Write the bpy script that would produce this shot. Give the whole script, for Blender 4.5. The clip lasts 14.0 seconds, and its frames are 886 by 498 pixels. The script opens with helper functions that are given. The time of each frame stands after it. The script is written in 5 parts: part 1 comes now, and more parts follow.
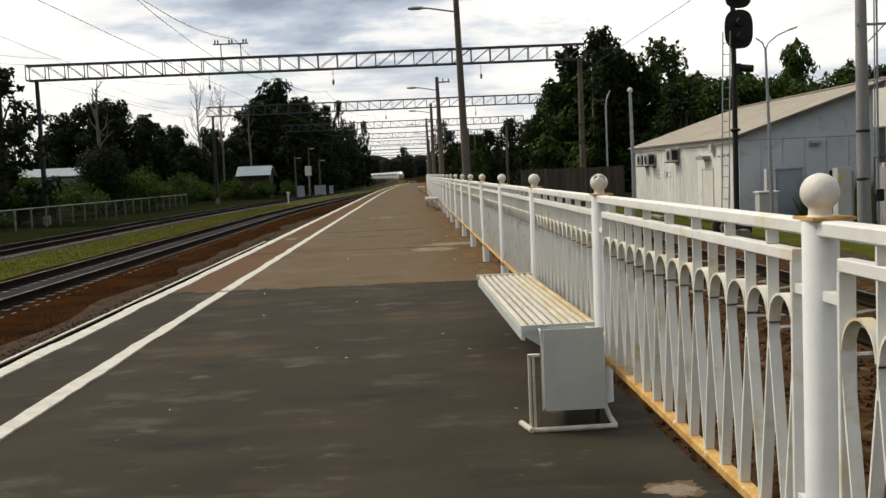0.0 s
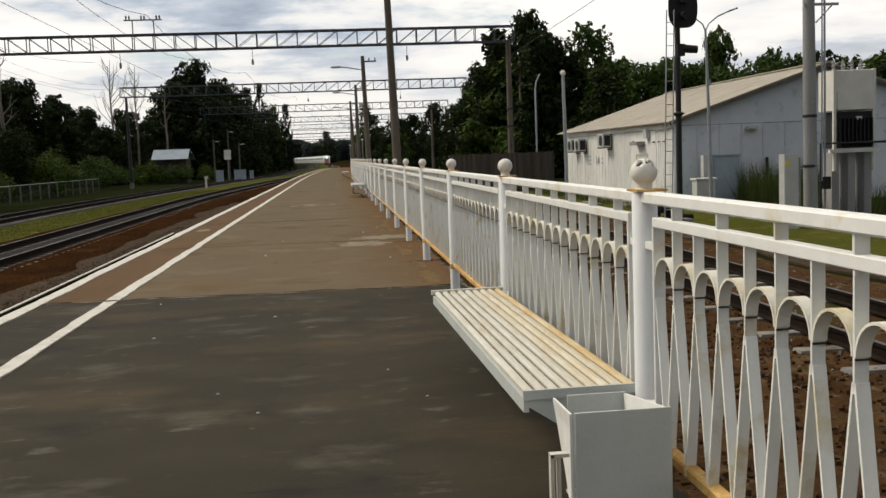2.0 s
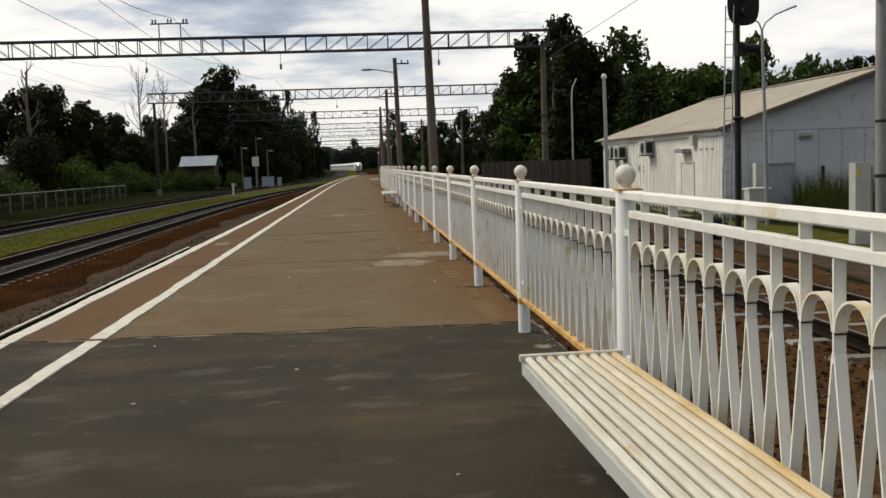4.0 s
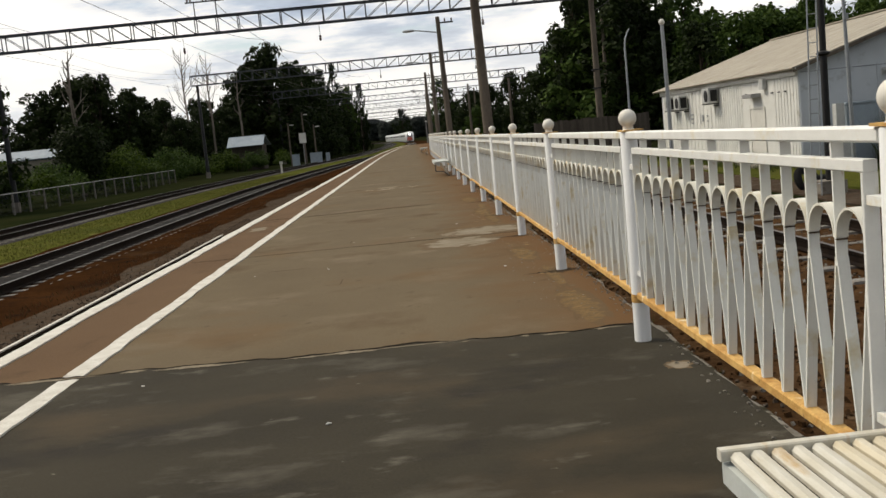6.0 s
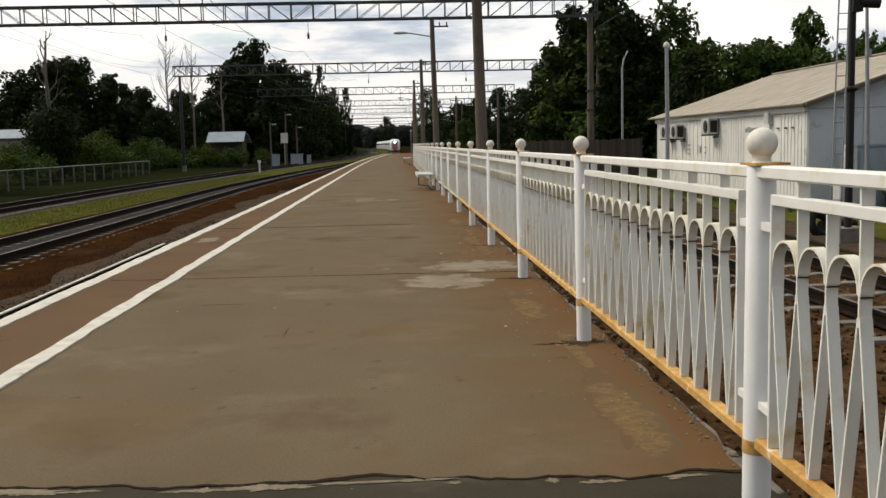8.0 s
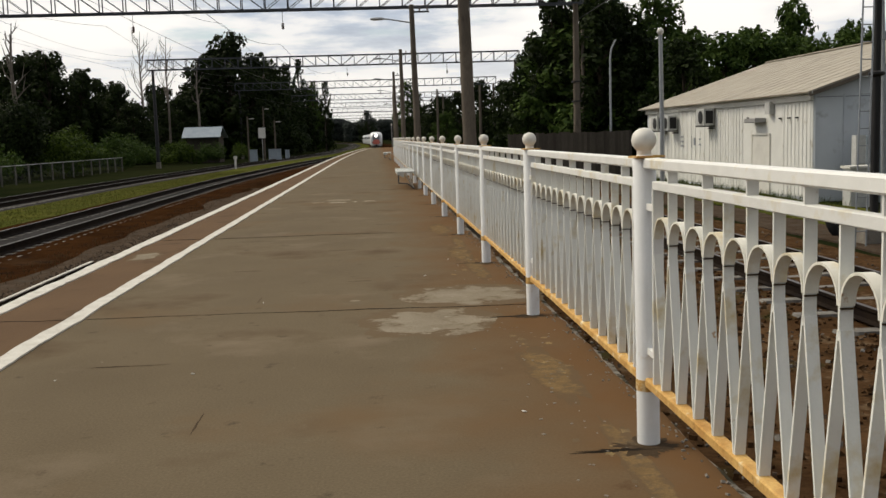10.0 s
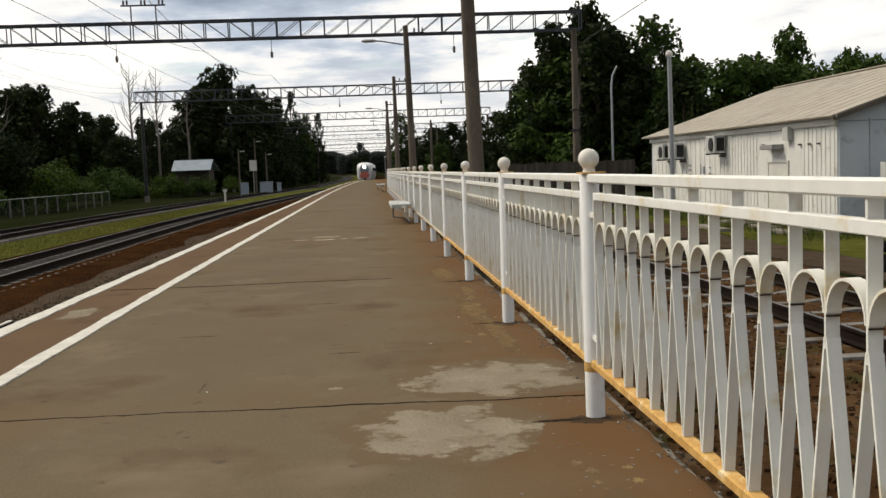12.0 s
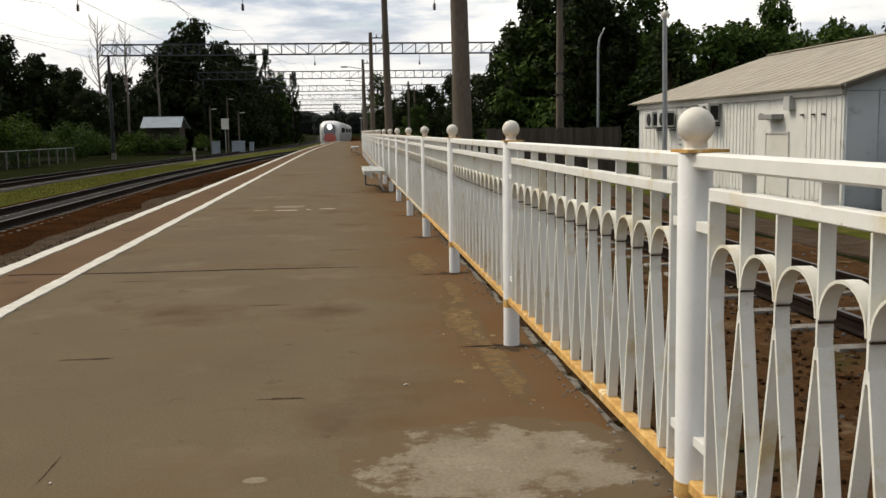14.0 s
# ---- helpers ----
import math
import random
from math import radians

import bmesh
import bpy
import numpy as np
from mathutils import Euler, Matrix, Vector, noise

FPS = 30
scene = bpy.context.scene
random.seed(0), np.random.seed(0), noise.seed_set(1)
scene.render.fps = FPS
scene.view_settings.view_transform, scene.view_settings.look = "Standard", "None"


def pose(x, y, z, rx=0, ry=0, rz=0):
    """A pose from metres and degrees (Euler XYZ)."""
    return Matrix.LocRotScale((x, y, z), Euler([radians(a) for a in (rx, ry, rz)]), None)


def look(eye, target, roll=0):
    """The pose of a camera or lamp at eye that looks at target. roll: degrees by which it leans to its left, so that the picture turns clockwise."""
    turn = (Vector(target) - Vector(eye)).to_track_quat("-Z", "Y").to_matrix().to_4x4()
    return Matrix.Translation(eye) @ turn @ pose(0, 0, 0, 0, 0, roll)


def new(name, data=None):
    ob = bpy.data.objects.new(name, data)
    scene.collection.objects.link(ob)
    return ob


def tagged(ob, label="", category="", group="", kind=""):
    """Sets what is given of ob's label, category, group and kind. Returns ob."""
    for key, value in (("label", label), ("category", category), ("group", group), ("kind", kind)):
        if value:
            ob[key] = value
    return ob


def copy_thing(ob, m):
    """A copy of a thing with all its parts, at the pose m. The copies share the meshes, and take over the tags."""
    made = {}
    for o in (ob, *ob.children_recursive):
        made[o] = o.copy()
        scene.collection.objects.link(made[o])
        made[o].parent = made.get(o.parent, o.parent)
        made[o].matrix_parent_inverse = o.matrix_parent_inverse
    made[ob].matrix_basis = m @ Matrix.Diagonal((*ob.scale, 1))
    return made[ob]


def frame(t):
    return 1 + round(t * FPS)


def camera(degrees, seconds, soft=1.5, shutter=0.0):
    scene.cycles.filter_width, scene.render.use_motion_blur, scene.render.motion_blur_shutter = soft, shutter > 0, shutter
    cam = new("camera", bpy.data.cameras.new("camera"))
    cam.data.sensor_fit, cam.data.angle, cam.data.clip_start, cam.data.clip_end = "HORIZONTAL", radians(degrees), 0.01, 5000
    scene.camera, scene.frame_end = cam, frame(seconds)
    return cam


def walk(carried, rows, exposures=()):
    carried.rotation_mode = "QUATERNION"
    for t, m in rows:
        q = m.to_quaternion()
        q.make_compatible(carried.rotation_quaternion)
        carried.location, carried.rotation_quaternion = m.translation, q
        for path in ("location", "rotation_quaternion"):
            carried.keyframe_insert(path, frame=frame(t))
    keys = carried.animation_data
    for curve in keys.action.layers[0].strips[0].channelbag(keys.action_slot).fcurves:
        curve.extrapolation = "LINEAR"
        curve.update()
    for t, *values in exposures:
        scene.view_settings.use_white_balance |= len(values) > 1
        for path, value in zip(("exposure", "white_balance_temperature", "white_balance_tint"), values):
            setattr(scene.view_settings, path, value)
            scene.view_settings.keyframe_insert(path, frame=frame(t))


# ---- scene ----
cam = camera(49.0, 14.0)
PATH = [
    (0, (0.617, 0.491, 1.355), (0.675, 2.484, 1.199), -2.5),
    (0.5, (0.575, 0.927, 1.32), (0.709, 2.918, 1.188), -0.8),
    (1, (0.592, 1.462, 1.342), (0.733, 3.45, 1.173), -3.0),
    (1.5, (0.605, 2.012, 1.324), (0.673, 4.0, 1.122), -1.6),
    (2, (0.542, 2.494, 1.354), (0.756, 4.473, 1.161), -2.2),
    (2.5, (0.57, 2.993, 1.334), (0.645, 4.986, 1.194), -2.8),
    (3, (0.539, 3.577, 1.31), (0.698, 5.563, 1.139), -0.7),
    (3.2, (0.515, 3.767, 1.347), (0.664, 5.754, 1.165), -1.0),
    (5.5, (0.437, 6.037, 1.329), (0.637, 8.021, 1.17), -3.9),
    (6, (0.476, 6.6, 1.282), (0.52, 8.586, 1.046), -5.7),
    (6.5, (0.499, 7.16, 1.293), (0.611, 9.146, 1.079), -1.1),
    (7, (0.461, 7.708, 1.304), (0.642, 9.688, 1.087), -0.9),
    (7.5, (0.509, 8.345, 1.316), (0.557, 10.33, 1.073), -1.4),
    (7.7, (0.488, 8.557, 1.284), (0.572, 10.544, 1.07), -1.0),
    (9.8, (0.567, 10.894, 1.298), (0.677, 12.876, 1.057), -2.0),
    (10, (0.583, 11.106, 1.302), (0.714, 13.089, 1.072), -1.8),
    (10.5, (0.577, 11.539, 1.282), (0.788, 13.506, 0.985), -2.7),
    (11, (0.632, 12.18, 1.262), (0.796, 14.163, 1.054), -1.7),
    (11.5, (0.607, 12.763, 1.259), (0.802, 14.74, 1.026), -4.1),
    (12, (0.617, 13.363, 1.245), (0.763, 15.351, 1.079), -2.2),
    (12.5, (0.694, 13.989, 1.256), (0.804, 15.974, 1.036), -1.5),
    (13, (0.667, 14.454, 1.27), (0.827, 16.434, 1.038), -2.3),
    (13.5, (0.745, 15.03, 1.271), (0.9, 17.006, 1.009), -0.8),
    (14, (0.734, 15.443, 1.26), (0.929, 17.418, 1.018), -0.9),
]
EXPOSURE = [(0, 0), (0.5, 0), (1, -0.08), (1.5, -0.03), (2, -0.08), (2.5, -0.12), (3, -0.1), (5.5, -0.1), (6, 0.02), (6.5, 0.3), (7, 0.06), (7.5, 0.02),
            (10, -0.09), (10.5, -0.1), (11, -0.03), (11.5, 0.18), (12, 0.02), (12.5, -0.07), (13, -0.11), (13.5, -0.05), (14, 0.02)]
walk(cam, [(t, look(eye, target, roll)) for t, eye, target, roll in PATH], [(t, ev - 0.08, 7000, 10) for t, ev in EXPOSURE])

# ---- sky, sun ----
world = bpy.data.worlds.new("sky")
scene.world = world
world.use_nodes = True
wn, wl = world.node_tree.nodes, world.node_tree.links
wn.clear()
w_out = wn.new("ShaderNodeOutputWorld")
w_bg = wn.new("ShaderNodeBackground")
w_sky = wn.new("ShaderNodeTexSky")
w_sky.sky_type, w_sky.sun_disc = "NISHITA", False
w_sky.sun_elevation, w_sky.sun_rotation = radians(48), radians(-62)
w_tc = wn.new("ShaderNodeTexCoord")
w_sep = wn.new("ShaderNodeSeparateXYZ")
wl.new(w_tc.outputs["Generated"], w_sep.inputs[0])


def w_math(op, a, b=None, clamp=False):
    n = wn.new("ShaderNodeMath")
    n.operation, n.use_clamp = op, clamp
    for i, v in enumerate((a, b)):
        if v is None:
            continue
        if isinstance(v, (int, float)):
            n.inputs[i].default_value = v
        else:
            wl.new(v, n.inputs[i])
    return n.outputs[0]


# cloud layer: direction divided by its height, as on a flat ceiling of cloud
w_h = w_math("ADD", w_math("ABSOLUTE", w_sep.outputs[2]), 0.12)
w_comb = wn.new("ShaderNodeCombineXYZ")
wl.new(w_math("DIVIDE", w_sep.outputs[0], w_h), w_comb.inputs[0])
wl.new(w_math("DIVIDE", w_sep.outputs[1], w_h), w_comb.inputs[1])


def w_noise(scale, detail, rough, shift):
    m = wn.new("ShaderNodeMapping")
    m.inputs["Location"].default_value = shift
    wl.new(w_comb.outputs[0], m.inputs[0])
    n = wn.new("ShaderNodeTexNoise")
    n.inputs["Scale"].default_value, n.inputs["Detail"].default_value, n.inputs["Roughness"].default_value = scale, detail, rough
    wl.new(m.outputs[0], n.inputs["Vector"])
    return n.outputs[0]


def w_ramp(fac, stops):
    r = wn.new("ShaderNodeValToRGB")
    while len(r.color_ramp.elements) < len(stops):
        r.color_ramp.elements.new(0.5)
    for e, (p, c) in zip(r.color_ramp.elements, stops):
        e.position, e.color = p, (*c, 1)
    wl.new(fac, r.inputs[0])
    return r.outputs[0]


w_big = w_noise(0.75, 7, 0.58, (2.2, 0.9, 0))
w_cloud = w_ramp(w_big, [(0.43, (1.10, 1.11, 1.12)), (0.51, (0.92, 0.95, 1.0)), (0.57, (0.54, 0.63, 0.77)), (0.66, (0.30, 0.37, 0.50))])
w_mask = w_ramp(w_noise(0.9, 7, 0.6, (7.7, 1.9, 0)), [(0.30, (0, 0, 0)), (0.42, (1, 1, 1))])
w_scale = wn.new("ShaderNodeVectorMath")
w_scale.operation = "SCALE"
w_scale.inputs["Scale"].default_value = 0.12
wl.new(w_sky.outputs[0], w_scale.inputs[0])
w_mix = wn.new("ShaderNodeMix")
w_mix.data_type = "RGBA"
wl.new(w_mask, w_mix.inputs["Factor"])
wl.new(w_scale.outputs[0], w_mix.inputs["A"])
wl.new(w_cloud, w_mix.inputs["B"])
# the cloud whitens towards the horizon
w_low = wn.new("ShaderNodeMix")
w_low.data_type = "RGBA"
wl.new(w_ramp(w_sep.outputs[2], [(0.0, (0.9, 0.9, 0.9)), (0.06, (0.55, 0.55, 0.55)), (0.12, (0, 0, 0))]), w_low.inputs["Factor"])
wl.new(w_mix.outputs["Result"], w_low.inputs["A"])
w_low.inputs["B"].default_value = (0.96, 0.97, 0.98, 1)
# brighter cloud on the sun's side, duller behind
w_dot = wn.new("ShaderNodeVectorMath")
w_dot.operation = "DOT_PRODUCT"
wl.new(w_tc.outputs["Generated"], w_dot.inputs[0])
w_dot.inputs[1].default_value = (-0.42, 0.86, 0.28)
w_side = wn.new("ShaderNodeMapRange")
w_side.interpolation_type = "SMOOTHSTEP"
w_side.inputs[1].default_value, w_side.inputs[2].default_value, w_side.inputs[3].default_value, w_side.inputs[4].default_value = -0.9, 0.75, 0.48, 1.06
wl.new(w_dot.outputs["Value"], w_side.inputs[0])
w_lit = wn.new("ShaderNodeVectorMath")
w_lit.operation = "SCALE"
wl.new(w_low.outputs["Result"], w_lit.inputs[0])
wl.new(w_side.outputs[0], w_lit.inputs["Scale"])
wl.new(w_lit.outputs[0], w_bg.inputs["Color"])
w_bg.inputs["Strength"].default_value = 1.0
wl.new(w_bg.outputs[0], w_out.inputs[0])

sun = new("sun", bpy.data.lights.new("sun", "SUN"))
sun.data.energy, sun.data.angle, sun.data.color = 2.7, radians(18), (1.0, 0.92, 0.78)
sun.matrix_world = look((-40, 22, 50), (0, 0, 0))


# ---- materials ----
def surface(name, c1, c2, scale=6.0, rough=0.8, bump=0.15, fine=60.0, metal=0.0, stain=None, spec=0.3, stretch=(1, 1, 1), vary=0.0, fine_mix=0.35, drift=None, rim=None):
    """Two-scale noise colour c1..c2, fine grain, bump, and stains (colour, scale, from, to)."""
    m = bpy.data.materials.new(name)
    m.use_nodes = True
    n, l = m.node_tree.nodes, m.node_tree.links
    b = n["Principled BSDF"]
    tc, mp = n.new("ShaderNodeTexCoord"), n.new("ShaderNodeMapping")
    mp.inputs["Scale"].default_value = stretch
    info = n.new("ShaderNodeObjectInfo")
    l.new(tc.outputs["Object"], mp.inputs[0])
    shift = n.new("ShaderNodeVectorMath")
    shift.operation = "MULTIPLY_ADD"
    l.new(info.outputs["Random"], shift.inputs[0])
    shift.inputs[1].default_value = (9, 5, 7) if vary else (0, 0, 0)
    l.new(mp.outputs[0], shift.inputs[2])

    def noise_at(s, detail=4, rg=0.55):
        k = n.new("ShaderNodeTexNoise")
        k.inputs["Scale"].default_value, k.inputs["Detail"].default_value, k.inputs["Roughness"].default_value = s, detail, rg
        l.new(shift.outputs[0], k.inputs["Vector"])
        return k.outputs[0]

    def ramp(fac, p0, p1):
        r = n.new("ShaderNodeMapRange")
        r.inputs[1].default_value, r.inputs[2].default_value = p0, p1
        l.new(fac, r.inputs[0])
        return r.outputs[0]

    def mix(fac, a, bb):
        k = n.new("ShaderNodeMix")
        k.data_type = "RGBA"
        if isinstance(fac, float):
            k.inputs["Factor"].default_value = fac
        else:
            l.new(fac, k.inputs["Factor"])
        for s, v in (("A", a), ("B", bb)):
            if isinstance(v, tuple):
                k.inputs[s].default_value = (*v, 1)
            else:
                l.new(v, k.inputs[s])
        return k.outputs["Result"]

    big, small = noise_at(scale), noise_at(fine, 3)
    col = mix(ramp(big, 0.32, 0.68), c1, c2)
    grain = n.new("ShaderNodeMix")
    grain.data_type, grain.blend_type = "RGBA", "OVERLAY"
    grain.inputs["Factor"].default_value = fine_mix
    l.new(col, grain.inputs["A"])
    l.new(small, grain.inputs["B"])
    col = grain.outputs["Result"]
    for sc, s_scale, s0, s1 in (stain or []):
        col = mix(ramp(noise_at(s_scale, 5, 0.62), s0, s1), col, sc)
    if rim:
        far, off = n.new("ShaderNodeVectorMath"), n.new("ShaderNodeMath")
        far.operation, off.operation = "DISTANCE", "MULTIPLY_ADD"
        flat_ = n.new("ShaderNodeVectorMath")
        flat_.operation = "MULTIPLY"
        flat_.inputs[1].default_value = (1, 1, 0)
        l.new(tc.outputs["Generated"], flat_.inputs[0])
        l.new(flat_.outputs[0], far.inputs[0])
        far.inputs[1].default_value = (0.5, 0.5, 0.0)
        l.new(noise_at(4.5, 6, 0.68), off.inputs[0])
        off.inputs[1].default_value = 1.0
        l.new(far.outputs["Value"], off.inputs[2])
        col = mix(ramp(off.outputs[0], 0.80, 0.88), col, rim)
    if drift:
        sep, jig = n.new("ShaderNodeSeparateXYZ"), n.new("ShaderNodeMath")
        l.new(tc.outputs["Object"], sep.inputs[0])
        jig.operation = "MULTIPLY_ADD"
        l.new(noise_at(1.1, 5, 0.6), jig.inputs[0])
        jig.inputs[1].default_value = 1.6
        l.new(sep.outputs["X"], jig.inputs[2])
        col = mix(ramp(jig.outputs[0], drift[1] + 0.8, drift[2] + 0.8), col, drift[0])
    if vary:
        hv = n.new("ShaderNodeHueSaturation")
        vr = n.new("ShaderNodeMapRange")
        vr.inputs[3].default_value, vr.inputs[4].default_value = 1 - vary, 1 + vary
        l.new(info.outputs["Random"], vr.inputs[0])
        l.new(vr.outputs[0], hv.inputs["Value"])
        l.new(col, hv.inputs["Color"])
        col = hv.outputs[0]
    l.new(col, b.inputs["Base Color"])
    b.inputs["Metallic"].default_value = metal
    b.inputs["Specular IOR Level"].default_value = spec
    rr = n.new("ShaderNodeMapRange")
    rr.inputs[3].default_value, rr.inputs[4].default_value = max(rough - 0.12, 0.05), min(rough + 0.12, 1)
    l.new(big, rr.inputs[0])
    l.new(rr.outputs[0], b.inputs["Roughness"])
    if bump:
        bp = n.new("ShaderNodeBump")
        bp.inputs["Strength"].default_value, bp.inputs["Distance"].default_value = bump, 0.01
        l.new(small, bp.inputs["Height"])
        l.new(bp.outputs[0], b.inputs["Normal"])
    return m


def glow(name, colour, strength):
    m = bpy.data.materials.new(name)
    m.use_nodes = True
    b = m.node_tree.nodes["Principled BSDF"]
    b.inputs["Emission Color"].default_value, b.inputs["Emission Strength"].default_value = (*colour, 1), strength
    return m


RUST = (0.36, 0.19, 0.06)
M_DARK = surface("new_asphalt", (0.031, 0.027, 0.0192), (0.045, 0.0395, 0.0285), 1.3, 0.82, 0.2, 90, spec=0.06,
                 stain=[((0.066, 0.050, 0.032), 0.6, 0.54, 0.70), ((0.092, 0.084, 0.067), 1.5, 0.56, 0.76), ((0.135, 0.125, 0.102), 3.1, 0.62, 0.80), ((0.024, 0.021, 0.018), 0.9, 0.58, 0.70), ((0.17, 0.155, 0.125), 13, 0.70, 0.76)], stretch=(0.80, 1.35, 1))
M_BROWN = surface("old_asphalt", (0.109, 0.084, 0.053), (0.138, 0.108, 0.070), 0.7, 0.86, 0.18, 80, spec=0.04,
                  stain=[((0.165, 0.128, 0.088), 0.9, 0.56, 0.74), ((0.086, 0.060, 0.036), 0.7, 0.55, 0.70), ((0.128, 0.086, 0.048), 0.5, 0.56, 0.72), ((0.06, 0.045, 0.03), 4.5, 0.64, 0.74), ((0.20, 0.165, 0.12), 11, 0.70, 0.76)], drift=((0.124, 0.068, 0.030), 0.75, 1.75))
M_STRIP = surface("reddish_old_asphalt", (0.106, 0.067, 0.040), (0.129, 0.083, 0.050), 0.8, 0.88, 0.4, 80, spec=0.03, stain=[((0.07, 0.046, 0.028), 1.3, 0.58, 0.72)])
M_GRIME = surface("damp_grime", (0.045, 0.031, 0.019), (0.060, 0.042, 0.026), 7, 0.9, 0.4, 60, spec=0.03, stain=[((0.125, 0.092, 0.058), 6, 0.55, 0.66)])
# bitumen of joints and cracks; also the painted shade of the platform edge gap
M_SEAL_SHADE = surface("bitumen_and_gap_shade", (0.016, 0.013, 0.010), (0.028, 0.021, 0.015), 9, 0.9, 0.4, 60, spec=0.02)
M_CHIP = surface("pale_asphalt_chip", (0.24, 0.205, 0.155), (0.15, 0.125, 0.09), 9, 0.95, 0.5, 60, spec=0.02)
M_PATCH = surface("pale_concrete_patch", (0.245, 0.212, 0.162), (0.180, 0.150, 0.110), 3.5, 0.9, 0.5, 60, stain=[((0.30, 0.27, 0.215), 7, 0.60, 0.70), ((0.135, 0.104, 0.068), 5, 0.56, 0.72)], spec=0.02, rim=(0.126, 0.092, 0.058))
M_WASH = surface("ochre_wash", (0.185, 0.122, 0.058), (0.142, 0.094, 0.047), 12, 0.95, 0.5, 70, stain=[((0.12, 0.085, 0.05), 16, 0.48, 0.62)], spec=0.02, rim=(0.118, 0.080, 0.046))
M_SILT = surface("ochre_silt", (0.27, 0.19, 0.09), (0.19, 0.135, 0.07), 9, 0.95, 0.5, 70, stain=[((0.128, 0.094, 0.058), 7, 0.42, 0.56)], spec=0.02)
M_STREAK = surface("pale_cement_streak", (0.56, 0.52, 0.43), (0.42, 0.38, 0.30), 9, 0.9, 0.4, 60, spec=0.02)
M_KERB = surface("crumbling_pale_concrete", (0.30, 0.275, 0.235), (0.17, 0.152, 0.122), 6, 0.92, 0.8, 40, stain=[((0.05, 0.045, 0.030), 7, 0.52, 0.58)], spec=0.02)
M_CONC = surface("worn_concrete", (0.25, 0.23, 0.20), (0.17, 0.155, 0.135), 3, 0.9, 0.5, 40, stain=[((0.08, 0.07, 0.055), 2.2, 0.55, 0.7)], spec=0.02)
M_LINE = surface("white_road_paint", (0.60, 0.585, 0.535), (0.48, 0.46, 0.41), 7, 0.75, 0.3, 90, stain=[((0.22, 0.18, 0.14), 9, 0.63, 0.72)], spec=0.15)
M_WHITE = surface("white_fence_paint", (0.75, 0.755, 0.735), (0.68, 0.685, 0.665), 9, 0.5, 0.04, 120, spec=0.4, vary=0.04,
                  stain=[((0.60, 0.52, 0.34), 6, 0.55, 0.74), (RUST, 14, 0.70, 0.76)], fine_mix=0.08)
M_BAR = surface("greyed_bar_paint", (0.77, 0.78, 0.745), (0.70, 0.71, 0.675), 7, 0.55, 0.12, 110, spec=0.3, vary=0.06,
                stain=[((0.56, 0.47, 0.28), 5, 0.56, 0.72), (RUST, 13, 0.70, 0.76)], fine_mix=0.08)
M_ARCH = surface("cream_arch_paint", (0.74, 0.73, 0.67), (0.67, 0.655, 0.58), 7, 0.55, 0.12, 110, spec=0.3, vary=0.06,
                 stain=[((0.60, 0.50, 0.30), 5, 0.52, 0.68), (RUST, 16, 0.70, 0.76)], fine_mix=0.08)
M_POST = surface("white_post_paint", (0.76, 0.775, 0.785), (0.70, 0.715, 0.72), 7, 0.48, 0.10, 90, spec=0.4, vary=0.03,
                 stain=[((0.46, 0.38, 0.24), 5, 0.66, 0.82)], fine_mix=0.08)
M_BALL = surface("cream_ball_paint", (0.73, 0.715, 0.665), (0.65, 0.625, 0.56), 16, 0.55, 0.12, 90, vary=0.04, stain=[((0.36, 0.26, 0.13), 18, 0.66, 0.76)], fine_mix=0.08)
M_RUST = surface("rusted_yellow_paint", (0.60, 0.38, 0.13), (0.42, 0.22, 0.06), 12, 0.8, 0.35, 90, vary=0.06, stain=[((0.68, 0.58, 0.38), 13, 0.60, 0.68), ((0.16, 0.09, 0.04), 17, 0.63, 0.70)])
M_RUST2 = surface("faded_tan_rail_paint", (0.52, 0.47, 0.37), (0.42, 0.35, 0.24), 9, 0.8, 0.3, 90, vary=0.06, stain=[((0.36, 0.24, 0.11), 7, 0.58, 0.70)])
M_SLAT = surface("worn_bench_paint", (0.58, 0.57, 0.52), (0.47, 0.44, 0.36), 4, 0.55, 0.15, 70, vary=0.06, stretch=(6, 1, 1),
                 stain=[((0.42, 0.27, 0.10), 2.6, 0.60, 0.76)], fine_mix=0.08)
M_SLATM = surface("yellowed_bench_paint", (0.58, 0.545, 0.45), (0.50, 0.43, 0.30), 4, 0.55, 0.15, 70, vary=0.06, stretch=(6, 1, 1),
                  stain=[((0.42, 0.26, 0.09), 2.2, 0.58, 0.72)], fine_mix=0.08)
M_SLATR = surface("rusty_bench_paint", (0.56, 0.48, 0.34), (0.45, 0.31, 0.13), 4, 0.6, 0.2, 70, vary=0.06, stretch=(6, 1, 1), fine_mix=0.08)
M_PANEL = surface("grey_bench_paint", (0.50, 0.53, 0.52), (0.44, 0.47, 0.46), 5, 0.5, 0.08, 80, spec=0.4, stain=[((0.26, 0.22, 0.17), 7, 0.70, 0.8)], fine_mix=0.08)
M_BALLAST = surface("rusty_ballast", (0.040, 0.0175, 0.007), (0.022, 0.010, 0.0045), 0.8, 0.95, 0.5, 16, fine_mix=0.5,
                    stain=[((0.056, 0.034, 0.019), 0.35, 0.57, 0.75), ((0.013, 0.008, 0.006), 1.4, 0.55, 0.70)], spec=0.0)
M_GRAVEL = surface("grey_gravel", (0.078, 0.058, 0.043), (0.044, 0.031, 0.022), 2.0, 0.95, 0.6, 22, fine_mix=0.6, stain=[((0.06, 0.05, 0.04), 5, 0.52, 0.62)], spec=0.0)
